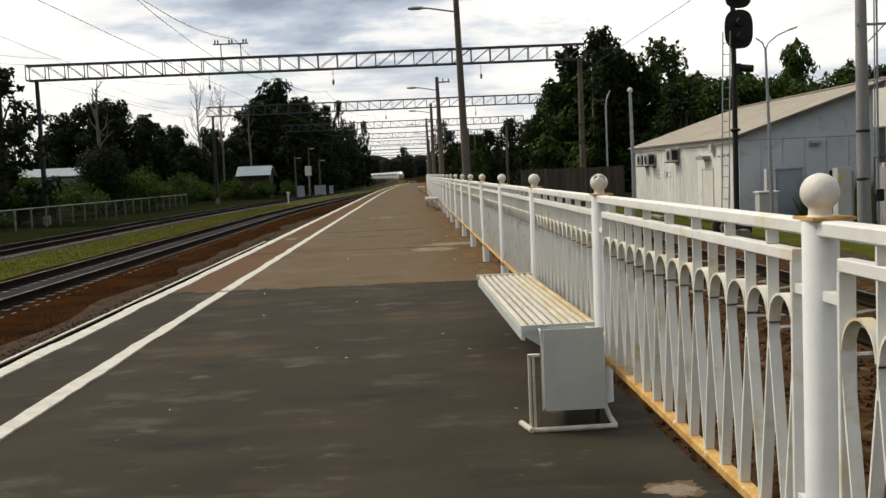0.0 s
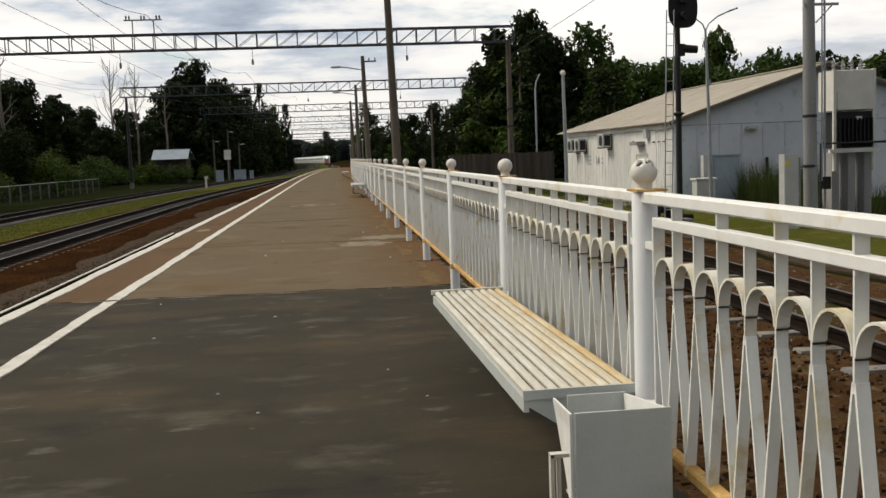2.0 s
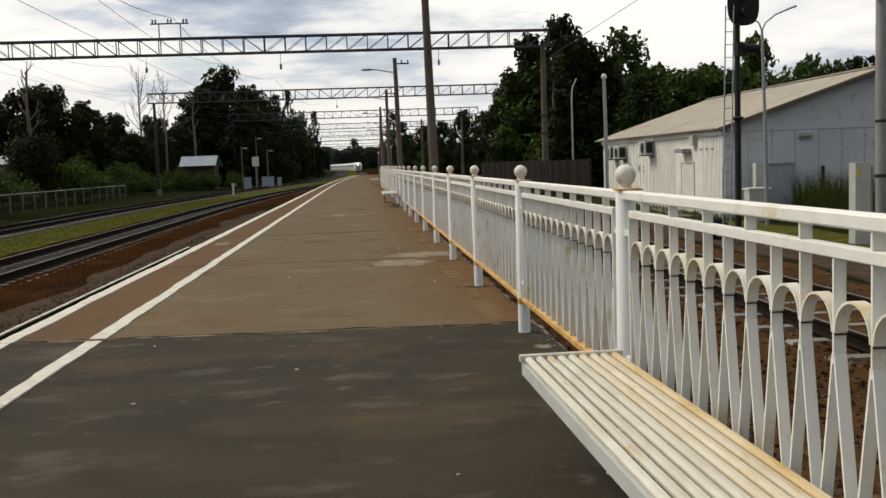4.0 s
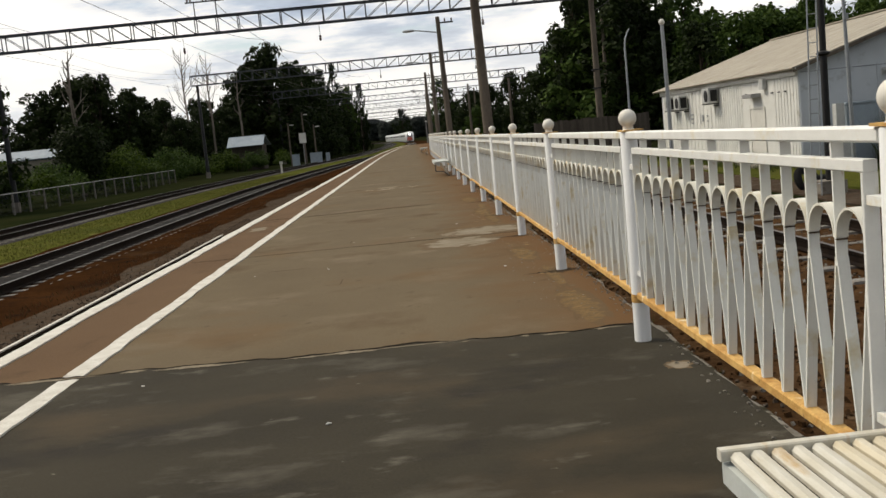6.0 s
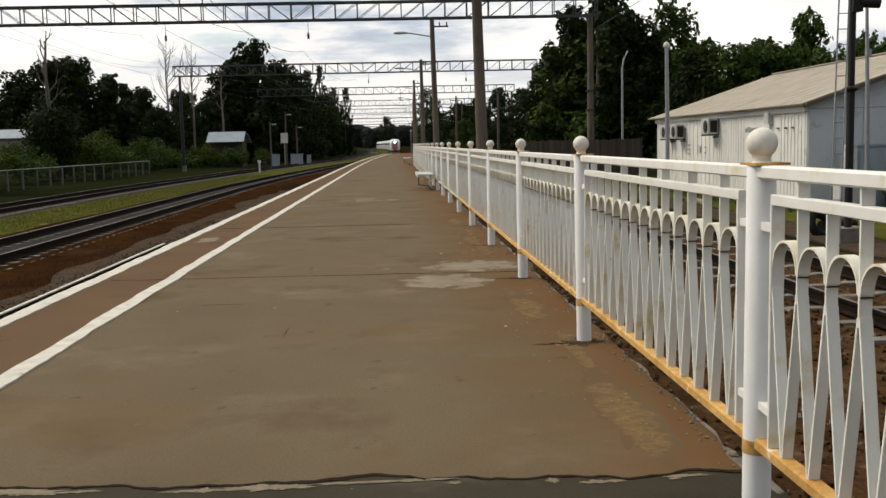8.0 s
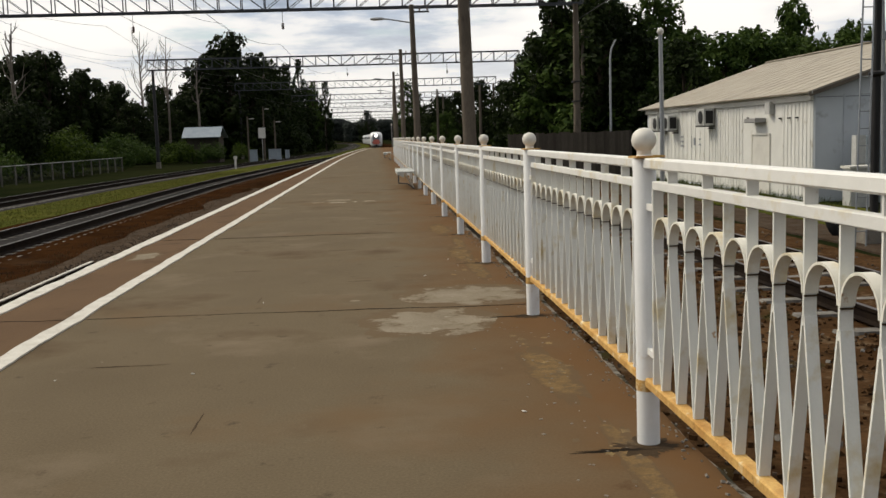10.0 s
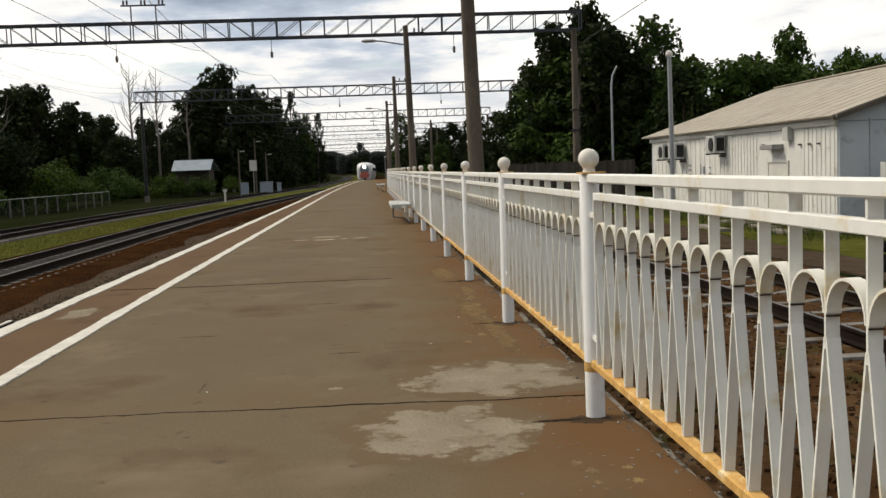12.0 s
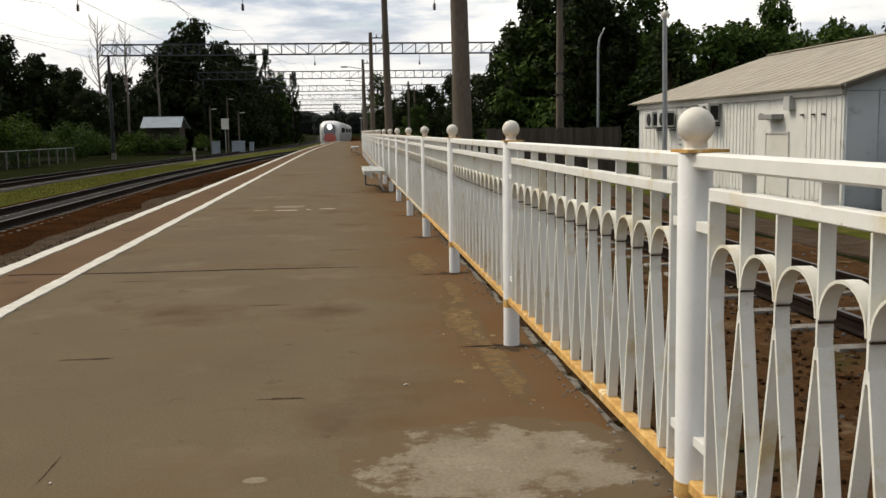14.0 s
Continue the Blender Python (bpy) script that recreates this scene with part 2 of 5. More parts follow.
M_PEBBLE = surface("grey_brown_pebbles", (0.115, 0.090, 0.070), (0.060, 0.045, 0.034), 3, 0.95, 0.2, 30, fine_mix=0.3, spec=0.0)
M_GRAVEL2 = surface("track_gravel", (0.052, 0.050, 0.050), (0.026, 0.025, 0.024), 2.0, 0.95, 1.0, 22, fine_mix=0.9, spec=0.0)
M_EARTH = surface("brown_earth", (0.078, 0.044, 0.022), (0.040, 0.021, 0.010), 0.9, 0.95, 1.0, 24, fine_mix=0.85,
                  stain=[((0.120, 0.082, 0.050), 3.2, 0.56, 0.68), ((0.022, 0.013, 0.007), 5, 0.58, 0.68), ((0.040, 0.042, 0.016), 0.5, 0.60, 0.70)], spec=0.0)
M_TURF = surface("dry_turf", (0.074, 0.077, 0.017), (0.044, 0.052, 0.013), 0.6, 0.95, 0.8, 25, fine_mix=0.7, stain=[((0.13, 0.115, 0.04), 1.2, 0.56, 0.7)], spec=0.0)
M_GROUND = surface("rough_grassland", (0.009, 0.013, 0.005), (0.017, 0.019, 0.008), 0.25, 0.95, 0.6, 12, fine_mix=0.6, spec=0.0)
M_STEEL = surface("dark_rail_steel", (0.012, 0.009, 0.008), (0.022, 0.016, 0.012), 4, 0.7, 0.1, 50, metal=0.0, spec=0.02)
M_HEAD = surface("worn_rail_head", (0.12, 0.115, 0.115), (0.08, 0.076, 0.074), 3, 0.5, 0.05, 60, metal=0.6)
M_SLEEPER = surface("concrete_sleeper", (0.22, 0.21, 0.195), (0.14, 0.133, 0.12), 5, 0.9, 0.3, 50, vary=0.15, stain=[((0.10, 0.07, 0.05), 3, 0.55, 0.72)], spec=0.02)
M_IRON = surface("dark_painted_iron", (0.020, 0.022, 0.025), (0.034, 0.036, 0.040), 5, 0.55, 0.1, 60, metal=0.3)
M_BLACK = surface("matt_black_paint", (0.010, 0.010, 0.011), (0.016, 0.016, 0.017), 5, 0.6, 0.05, 60)
M_LATTICE = surface("grey_lattice_steel", (0.040, 0.046, 0.058), (0.064, 0.071, 0.084), 3, 0.6, 0.1, 60, metal=0.1)
M_POLE = surface("weathered_concrete_pole", (0.155, 0.132, 0.108), (0.105, 0.090, 0.074), 2.5, 0.9, 0.4, 50, stretch=(1, 1, 0.25), stain=[((0.06, 0.05, 0.045), 3, 0.58, 0.72)], spec=0.02)
M_PALEPOLE = surface("pale_concrete_pole", (0.30, 0.30, 0.30), (0.23, 0.23, 0.23), 2.5, 0.85, 0.3, 50, stretch=(1, 1, 0.25))
M_GALV = surface("galvanised_steel", (0.34, 0.36, 0.38), (0.27, 0.29, 0.31), 5, 0.45, 0.08, 60, metal=0.6)
M_WALL = surface("white_sheet_wall", (0.70, 0.705, 0.68), (0.62, 0.625, 0.60), 1.3, 0.55, 0.08, 40, vary=0.05, stain=[((0.40, 0.37, 0.31), 2.0, 0.60, 0.78)], fine_mix=0.08)
M_GABLE = surface("blue_grey_sheet_wall", (0.56, 0.60, 0.64), (0.50, 0.54, 0.58), 1.0, 0.5, 0.05, 40, vary=0.04, stain=[((0.30, 0.31, 0.32), 1.6, 0.58, 0.75)], fine_mix=0.08)
M_ROOF = surface("tan_sheet_roof", (0.37, 0.335, 0.275), (0.30, 0.27, 0.22), 1.2, 0.75, 0.2, 40, stain=[((0.22, 0.20, 0.165), 0.8, 0.56, 0.72)])
M_TRIM = surface("white_fascia", (0.66, 0.65, 0.61), (0.58, 0.57, 0.53), 2, 0.6, 0.05, 50)
M_CAB = surface("blue_grey_cabinet_paint", (0.30, 0.36, 0.41), (0.26, 0.31, 0.36), 3, 0.5, 0.05, 50)
M_CAB2 = surface("pale_grey_cabinet_paint", (0.48, 0.49, 0.48), (0.41, 0.42, 0.41), 3, 0.5, 0.05, 50)
M_YELLOW = surface("yellow_sticker", (0.75, 0.50, 0.05), (0.68, 0.44, 0.04), 3, 0.5, 0.0)
M_FENCEW = surface("dark_weathered_board", (0.062, 0.054, 0.046), (0.088, 0.077, 0.066), 3, 0.9, 0.3, 40, vary=0.25, stretch=(1, 1, 0.15), spec=0.02)
M_GLASS = surface("dark_glazing", (0.012, 0.014, 0.017), (0.018, 0.020, 0.024), 2, 0.15, 0.0, spec=0.6)
M_TWHITE = surface("train_white_paint", (0.76, 0.77, 0.78), (0.70, 0.71, 0.73), 1.0, 0.25, 0.0, 40, spec=0.5)
# body colour of the car sides with their shade painted in, greyer than the cab
M_TSHADE = surface("train_shaded_side", (0.44, 0.46, 0.47), (0.38, 0.40, 0.41), 1.0, 0.4, 0.0, 40, spec=0.4)
M_TRED = surface("train_red_paint", (0.70, 0.20, 0.15), (0.62, 0.15, 0.11), 2, 0.3, 0.0, 40, spec=0.5)
# grey of skirt, stripes and marks; on the windscreen a painted sky reflection
M_TGREY = surface("train_grey_and_reflection", (0.24, 0.26, 0.29), (0.20, 0.22, 0.25), 2, 0.35, 0.0, 40, spec=0.5)
M_LAMP = glow("lit_headlamp", (1.0, 0.97, 0.9), 5.0)
M_BARK = surface("dark_bark", (0.050, 0.040, 0.031), (0.030, 0.025, 0.020), 3, 0.95, 0.6, 30, stretch=(1, 1, 0.3), spec=0.02)
M_SNAG = surface("bleached_dead_wood", (0.21, 0.185, 0.16), (0.12, 0.105, 0.09), 3, 0.9, 0.4, 30, stretch=(1, 1, 0.2), spec=0.02)
M_WIRE = surface("dark_cable", (0.03, 0.03, 0.032), (0.04, 0.04, 0.042), 3, 0.6, 0.0)
M_TAR = surface("tyre_rubber", (0.012, 0.012, 0.012), (0.02, 0.02, 0.02), 6, 0.8, 0.2, 60, spec=0.02)
M_SHEDROOF = surface("pale_blue_sheet_roof", (0.25, 0.30, 0.35), (0.20, 0.25, 0.30), 1.5, 0.5, 0.05, 30)
M_INS = surface("brown_porcelain", (0.05, 0.028, 0.02), (0.07, 0.04, 0.03), 4, 0.3, 0.0, spec=0.5)
M_PAPER = surface("white_litter", (0.7, 0.69, 0.66), (0.6, 0.59, 0.56), 30, 0.8, 0.1)
M_OLDWALL = surface("rendered_wall", (0.22, 0.20, 0.17), (0.16, 0.15, 0.13), 1.5, 0.9, 0.2, 30, spec=0.02)


def foliage(name, c1, c2):
    m = bpy.data.materials.new(name)
    m.use_nodes = True
    n, l = m.node_tree.nodes, m.node_tree.links
    b = n["Principled BSDF"]
    g = n.new("ShaderNodeNewGeometry")
    tc, k = n.new("ShaderNodeTexCoord"), n.new("ShaderNodeTexNoise")
    k.inputs["Scale"].default_value = 0.35
    l.new(tc.outputs["Object"], k.inputs["Vector"])
    add = n.new("ShaderNodeMath")
    add.operation = "MULTIPLY"
    l.new(g.outputs["Random Per Island"], add.inputs[0])
    l.new(k.outputs[0], add.inputs[1])
    r = n.new("ShaderNodeMix")
    r.data_type = "RGBA"
    r.inputs["A"].default_value, r.inputs["B"].default_value = (*c1, 1), (*c2, 1)
    mr = n.new("ShaderNodeMapRange")
    mr.inputs[1].default_value, mr.inputs[2].default_value = 0.05, 0.5
    l.new(add.outputs[0], mr.inputs[0])
    l.new(mr.outputs[0], r.inputs["Factor"])
    l.new(r.outputs["Result"], b.inputs["Base Color"])
    b.inputs["Roughness"].default_value, b.inputs["Specular IOR Level"].default_value = 0.7, 0.08
    tl, ms = n.new("ShaderNodeBsdfTranslucent"), n.new("ShaderNodeMixShader")
    l.new(r.outputs["Result"], tl.inputs["Color"])
    ms.inputs[0].default_value = 0.22
    l.new(b.outputs[0], ms.inputs[1])
    l.new(tl.outputs[0], ms.inputs[2])
    l.new(ms.outputs[0], n["Material Output"].inputs["Surface"])
    return m


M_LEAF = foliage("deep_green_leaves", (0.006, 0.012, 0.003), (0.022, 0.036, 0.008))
M_LEAF2 = foliage("mid_green_leaves", (0.022, 0.044, 0.009), (0.062, 0.100, 0.020))
M_BUSH = foliage("yellow_green_leaves", (0.012, 0.026, 0.003), (0.058, 0.092, 0.010))
# air haze is mixed into this leaf colour, paler and greyer than near leaves
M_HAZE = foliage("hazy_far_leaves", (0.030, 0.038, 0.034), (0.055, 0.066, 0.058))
M_DRY = foliage("dry_brown_weeds", (0.030, 0.018, 0.008), (0.075, 0.050, 0.024))
M_MOWN = foliage("mown_yellow_grass", (0.066, 0.072, 0.014), (0.140, 0.138, 0.036))
M_REED = foliage("rank_grass", (0.030, 0.045, 0.012), (0.085, 0.105, 0.028))


# ---- mesh helpers ----
class Shape:
    """Collects faces for one mesh."""

    def __init__(self):
        self.v, self.f = [], []

    def box(self, c, s, turn=None, ch=0.0):
        """A box with centre c and size s; ch cuts its edges along its longest axis."""
        x, y, z = (a / 2 for a in s)
        ax = max(range(3), key=lambda i: s[i])
        if ch <= 0:
            pts = [(i * x, j * y, k * z) for i in (-1, 1) for j in (-1, 1) for k in (-1, 1)]
            faces = [(0, 1, 3, 2), (4, 6, 7, 5), (0, 4, 5, 1), (2, 3, 7, 6), (0, 2, 6, 4), (1, 5, 7, 3)]
        else:
            h = (x, y, z)
            a, b = [i for i in range(3) if i != ax]
            ring = []
            for sa, sb in ((1, 1), (-1, 1), (-1, -1), (1, -1)):
                p, q = (sa * (h[a] - ch), sb * h[b]), (sa * h[a], sb * (h[b] - ch))
                ring += [q, p] if sa * sb > 0 else [p, q]
            pts = []
            for e in (-1, 1):
                for u, w in ring:
                    t = [0, 0, 0]
                    t[ax], t[a], t[b] = e * h[ax], u, w
                    pts.append(tuple(t))
            faces = [(i, (i + 1) % 8, 8 + (i + 1) % 8, 8 + i) for i in range(8)] + [tuple(range(8)), tuple(range(15, 7, -1))]
        o = len(self.v)
        m = turn or Matrix.Identity(3)
        self.v += [tuple(m @ Vector(p) + Vector(c)) for p in pts]
        self.f += [tuple(o + i for i in f) for f in faces]
        return self

    def tube(self, pts, radii, n=8, cap=True):
        """A round bar through pts."""
        if not isinstance(radii, (list, tuple)):
            radii = [radii] * len(pts)
        o = len(self.v)
        pts = [Vector(p) for p in pts]
        for i, p in enumerate(pts):
            d = (pts[min(i + 1, len(pts) - 1)] - pts[max(i - 1, 0)]).normalized()
            u = d.cross(Vector((0.31, 0.95, 0.02)) if abs(d.y) < 0.9 else Vector((1, 0, 0.02))).normalized()
            w = d.cross(u)
            for k in range(n):
                a = 2 * math.pi * k / n
                self.v.append(tuple(p + radii[i] * (math.cos(a) * u + math.sin(a) * w)))
        for i in range(len(pts) - 1):
            for k in range(n):
                a, b = o + i * n + k, o + i * n + (k + 1) % n
                self.f.append((a, b, b + n, a + n))
        if cap:
            self.f += [tuple(o + k for k in range(n - 1, -1, -1)), tuple(o + (len(pts) - 1) * n + k for k in range(n))]
        return self

    def lathe(self, profile, c=(0, 0, 0), n=16):
        """Turns (radius, height) pairs about the z axis."""
        o = len(self.v)
        for r, z in profile:
            for k in range(n):
                a = 2 * math.pi * k / n
                self.v.append((c[0] + r * math.cos(a), c[1] + r * math.sin(a), c[2] + z))
        for i in range(len(profile) - 1):
            for k in range(n):
                a, b = o + i * n + k, o + i * n + (k + 1) % n
                self.f.append((a, b, b + n, a + n))
        self.f += [tuple(o + k for k in range(n - 1, -1, -1)), tuple(o + (len(profile) - 1) * n + k for k in range(n))]
        return self

    def loft(self, rings, close=True):
        o, n = len(self.v), len(rings[0])
        for r in rings:
            self.v += [tuple(p) for p in r]
        for i in range(len(rings) - 1):
            for k in range(n):
                a, b = o + i * n + k, o + i * n + (k + 1) % n
                self.f.append((a, b, b + n, a + n))
        if close:
            self.f += [tuple(o + k for k in range(n - 1, -1, -1)), tuple(o + (len(rings) - 1) * n + k for k in range(n))]
        return self

    def strip(self, left, right, low):
        """A slab between two edge lines, reaching down by low."""
        o, n = len(self.v), len(left)
        for a, b in zip(left, right):
            self.v += [tuple(a), tuple(b), (a[0], a[1], a[2] - low), (b[0], b[1], b[2] - low)]
        for i in range(n - 1):
            p, q = o + 4 * i, o + 4 * i + 4
            self.f += [(p, p + 1, q + 1, q), (p + 2, q + 2, q + 3, p + 3), (p, q, q + 2, p + 2), (p + 1, p + 3, q + 3, q + 1)]
        e = o + 4 * (n - 1)
        self.f += [(o, o + 2, o + 3, o + 1), (e, e + 1, e + 3, e + 2)]
        return self

    def mesh(self, name, material, smooth=False):
        me = bpy.data.meshes.new(name)
        me.from_pydata(self.v, [], self.f)
        me.update()
        bm = bmesh.new()
        bm.from_mesh(me)
        bmesh.ops.recalc_face_normals(bm, faces=bm.faces)
        bm.to_mesh(me)
        bm.free()
        me.materials.append(material)
        if smooth:
            me.shade_smooth()
            me.set_sharp_from_angle(angle=radians(38))
        return me


def part(name, shape, material, parent=None, label="", smooth=False, at=None):
    """Links a Shape, or a mesh, as one object under its parent."""
    me = shape.mesh(name, material, smooth) if isinstance(shape, Shape) else shape
    ob = new(name, me)
    if parent is not None:
        ob.parent = parent
    if at is not None:
        ob.matrix_basis = at
    return tagged(ob, label) if label else ob


def thing(name, label, category, group="", at=None, kind=""):
    ob = new(name)
    ob.empty_display_size = 0.2
    if at is not None:
        ob.matrix_basis = at
    return tagged(ob, label, category, group, kind)


def structure(name, shape, material, label, category, smooth=False):
    return tagged(part(name, shape, material, None, "", smooth), label, category, "", "structure")


# ---- plan ----
GROUND_Z, RAIL_Z = -1.12, -0.80
NODES = [(-60, 0), (60, 0), (100, 1.7), (130, 4.0), (167, 7.0), (204, 8.0), (267, 9.4), (330, 9.2), (380, 8.6), (442, 6.5), (517, 3.5), (600, -4.5), (680, -14.5), (760, -28), (950, -70)]


def bend(y):
    """Sideways shift of the main line, smooth through NODES."""
    if y <= NODES[1][0]:
        return 0.0
    for i in range(1, len(NODES) - 1):
        (y0, a), (y1, b) = NODES[i], NODES[i + 1]
        if y <= y1 or i == len(NODES) - 2:
            m0 = (b - NODES[i - 1][1]) / (y1 - NODES[i - 1][0])
            nx = NODES[min(i + 2, len(NODES) - 1)]
            m1 = (nx[1] - a) / (nx[0] - y0)
            h = y1 - y0
            t = (y - y0) / h
            return a * (2 * t**3 - 3 * t**2 + 1) + b * (3 * t**2 - 2 * t**3) + h * m0 * (t**3 - 2 * t**2 + t) + h * m1 * (t**3 - t**2)


def swing(y):
    """Sideways shift of the platform towards its far end."""
    return max(0.0, y - 60) ** 2 / 4500


MAIN_X, SECOND_X, SIDING_X = -8.5, -15.3, 7.15
FENCE_X, EDGE_X, BACK_X, END_Y = 1.68, -2.62, 1.84, 152


def along(y0, y1, step):
    n = max(1, int(math.ceil((y1 - y0) / step)))
    return [y0 + (y1 - y0) * i / n for i in range(n + 1)]

# ---- ground and platform ----
g = Shape()
R = [-3000, -900, -300, -120, -60, -30, 0, 30, 60, 120, 300, 900, 3000]
for iy, y in enumerate(R):
    for x in R:
        g.v.append((x, y + 40, GROUND_Z))
for iy in range(12):
    for ix in range(12):
        a = iy * 13 + ix
        g.f.append((a, a + 1, a + 14, a + 13))
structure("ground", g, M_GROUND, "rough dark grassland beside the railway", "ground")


def band(name, x0, x1, y0, y1, z, fn, material, label, category, low=0.1, jag=0.0, step=4.0):
    s = Shape()
    ys = along(y0, y1, step)
    j = lambda y, k: jag * noise.noise((y * 0.35, k, 0.5))
    return structure(name, s.strip([(x0 + fn(y) + j(y, 1), y, z) for y in ys], [(x1 + fn(y) + j(y, 7), y, z) for y in ys], low), material, label, category)


band("ballast_main", -10.7, -2.3, -40, 700, -1.0, bend, M_BALLAST, "rust-brown ballast between platform and main track", "ballast", 0.2, 0.25, 3)
band("gravel_verge", -5.75, -2.55, -40, 60, -0.975, bend, M_GRAVEL, "grey gravel strip at the foot of the platform", "gravel", 0.03, 0.5, 1.0)
band("grass_strip", -13.4, -10.5, -40, 700, -0.985, bend, M_TURF, "yellow-green mown grass strip between the tracks", "grass", 0.15, 0.25, 2)
band("ballast_second", -17.6, -13.2, -40, 700, -1.0, bend, M_GRAVEL2, "dark ballast under the second track", "ballast", 0.2, 0.3, 3)
sh_y = along(17, 300, 0.5)
sh_j = lambda y, k: 0.10 * noise.noise((y * 0.35, k, 0.5)) + 0.05 * noise.noise((y * 1.9, k, 2.5))
structure("ballast_shoulder", Shape().strip([(-7.42 + bend(y) + sh_j(y, 1), y, -0.974) for y in sh_y], [(-6.75 + bend(y) + sh_j(y, 7), y, -1.003) for y in sh_y], 0.03), M_BALLAST, "ballast heaped over the sleeper ends", "ballast")
band("ballast_four_foot", -9.15, -7.85, -40, 300, -0.985, bend, M_GRAVEL2, "grey gravel between the rails of the main track", "ballast", 0.05, 0.1, 2)
flat = lambda y: 0.0
band("yard_ground", 1.7, 9.6, -40, 150, -1.10, flat, M_EARTH, "brown earth and gravel of the siding", "ground", 0.15, 0.4, 2)
band("yard_path", 9.9, 11.3, -40, 90, -1.08, flat, M_GRAVEL, "pale gravel path along the siding", "path", 0.1, 0.5, 1.5)
band("yard_turf", 11.4, 14.25, -40, 75, -1.07, flat, M_TURF, "worn grass in front of the shed", "grass", 0.15, 0.5, 1.5)

body = Shape()
ys = along(-40, END_Y, 4)
body.strip([(EDGE_X + 0.10 + swing(y), y, -0.07) for y in ys], [(BACK_X - 0.04 + swing(y), y, -0.07) for y in ys], 1.1)
platform = structure("platform", body, M_CONC, "low concrete station platform with worn asphalt surface", "platform")


def joint(k, x):
    """Where the joint k runs at x."""
    return 12.52 + 6.02 * k - 0.045 * (x + 0.5) + 0.05 * noise.noise((x * 1.3, k * 3.7, 0)) + (0.05 if k == 0 else 0.02) * noise.noise((x * 4, k * 1.7, 4)) + (0.03 if k == 0 else 0.008) * noise.noise((x * 13, k * 2.9, 7))


def slab(k, cols, material):
    """The piece of slab k over the columns cols."""
    s = Shape()
    rows = 24 if -1 <= k <= 4 else 6
    gap = {0: 0.016, 2: 0.003}.get(k, 0.0012)
    m = len(cols)
    for r in range(rows + 1):
        f = r / rows
        for i, x in enumerate(cols):
            gp = gap * (0.4 + 1.6 * abs(noise.noise((x * 2.3, k * 5.1, 9))))
            y0, y1 = joint(k - 1, x) + (0.004 if k == 1 else 0.0004), joint(k, x) - gp
            y = y0 + (y1 - y0) * f
            xx = x
            if x > BACK_X - 0.001:
                xx += 0.05 * noise.noise((y * 1.7, 3.3, 0)) + 0.03 * noise.noise((y * 7, 1.3, 0))
            lift = 0.012 * math.exp(-((1 - f) * 14) ** 2) if k == 0 else 0
            s.v.append((xx + swing(y), y, lift + 0.0015 * noise.noise((x * 0.8, y * 0.5, 2))))
    for r in range(rows):
        for i in range(m - 1):
            a = r * m + i
            s.f.append((a, a + 1, a + m + 1, a + m))
    o = len(s.v)
    border = list(range(m)) + [r * m + m - 1 for r in range(1, rows + 1)] + [rows * m + i for i in range(m - 2, -1, -1)] + [r * m for r in range(rows - 1, 0, -1)]
    s.v += [(s.v[i][0], s.v[i][1], -0.08) for i in border]
    nb = len(border)
    s.f += [(border[i], o + i, o + (i + 1) % nb, border[(i + 1) % nb]) for i in range(nb)]
    part("slab", s, material, platform)


NX = 72
xs = [EDGE_X + 0.02 + i * (BACK_X - EDGE_X - 0.02) / NX for i in range(NX + 1)]
CUT = sum(x < -1.76 for x in xs)
for k in range(-9, 24):
    slab(k, xs[:CUT], M_DARK if k <= 0 else M_STRIP)
    slab(k, xs[CUT - 1:], M_DARK if k <= 0 else M_BROWN)

# painted lines, with brushed edges
for k in range(-8, 27):
    y0, y1 = 12.6 + 6 * (k - 1), 12.6 + 6 * k - 0.006
    if y1 > END_Y:
        break
    for name, c, w in (("safety_line", -1.76, 0.125), ("edge_line", -2.515, 0.145)):
        s, yy = Shape(), along(y0, y1, 0.12 if y1 < 40 else 0.5)
        j = lambda y, q: 0.020 * noise.noise((y * 1.1, q, 1)) + 0.013 * noise.noise((y * 5, q, 2)) + 0.006 * noise.noise((y * 17, q, 3))
        s.strip([(c - w / 2 + swing(y) + j(y, c), y, 0.012) for y in yy], [(c + w / 2 + swing(y) + j(y, c + 5), y, 0.012) for y in yy], 0.012)
        part(name, s, M_LINE, platform)
    s, yy = Shape(), along(y0, y1, 1.5)
    if y1 < 26:
        yy = along(y0, min(y1, 22.6), 1.5)
        part("edge_lip", s.strip([(EDGE_X - 0.158, y, -0.012) for y in yy], [(EDGE_X - 0.124, y, -0.012) for y in yy], 0.010), M_LINE, platform, "white painted outer lip of the platform edge")
        # beam and gap floor are coloured near black to paint the gap's shade
        part("edge_beam", Shape().strip([(EDGE_X - 0.17, y, -0.024) for y in yy], [(EDGE_X - 0.112, y, -0.024) for y in yy], 0.4), M_SEAL_SHADE, platform, "edge beam coloured near black for the shade in the gap")
        part("gutter", Shape().strip([(EDGE_X - 0.111, y, -0.12) for y in yy], [(EDGE_X + 0.015, y, -0.12) for y in yy], 0.2), M_SEAL_SHADE, platform, "open gap along the platform edge, its shade put into the colour")
    else:
        part("edge_beam", s.strip([(EDGE_X - 0.06 + swing(y), y, -0.025) for y in yy], [(EDGE_X + 0.012 + swing(y), y, -0.025) for y in yy], 0.5), M_CONC, platform)


BLOTS = []


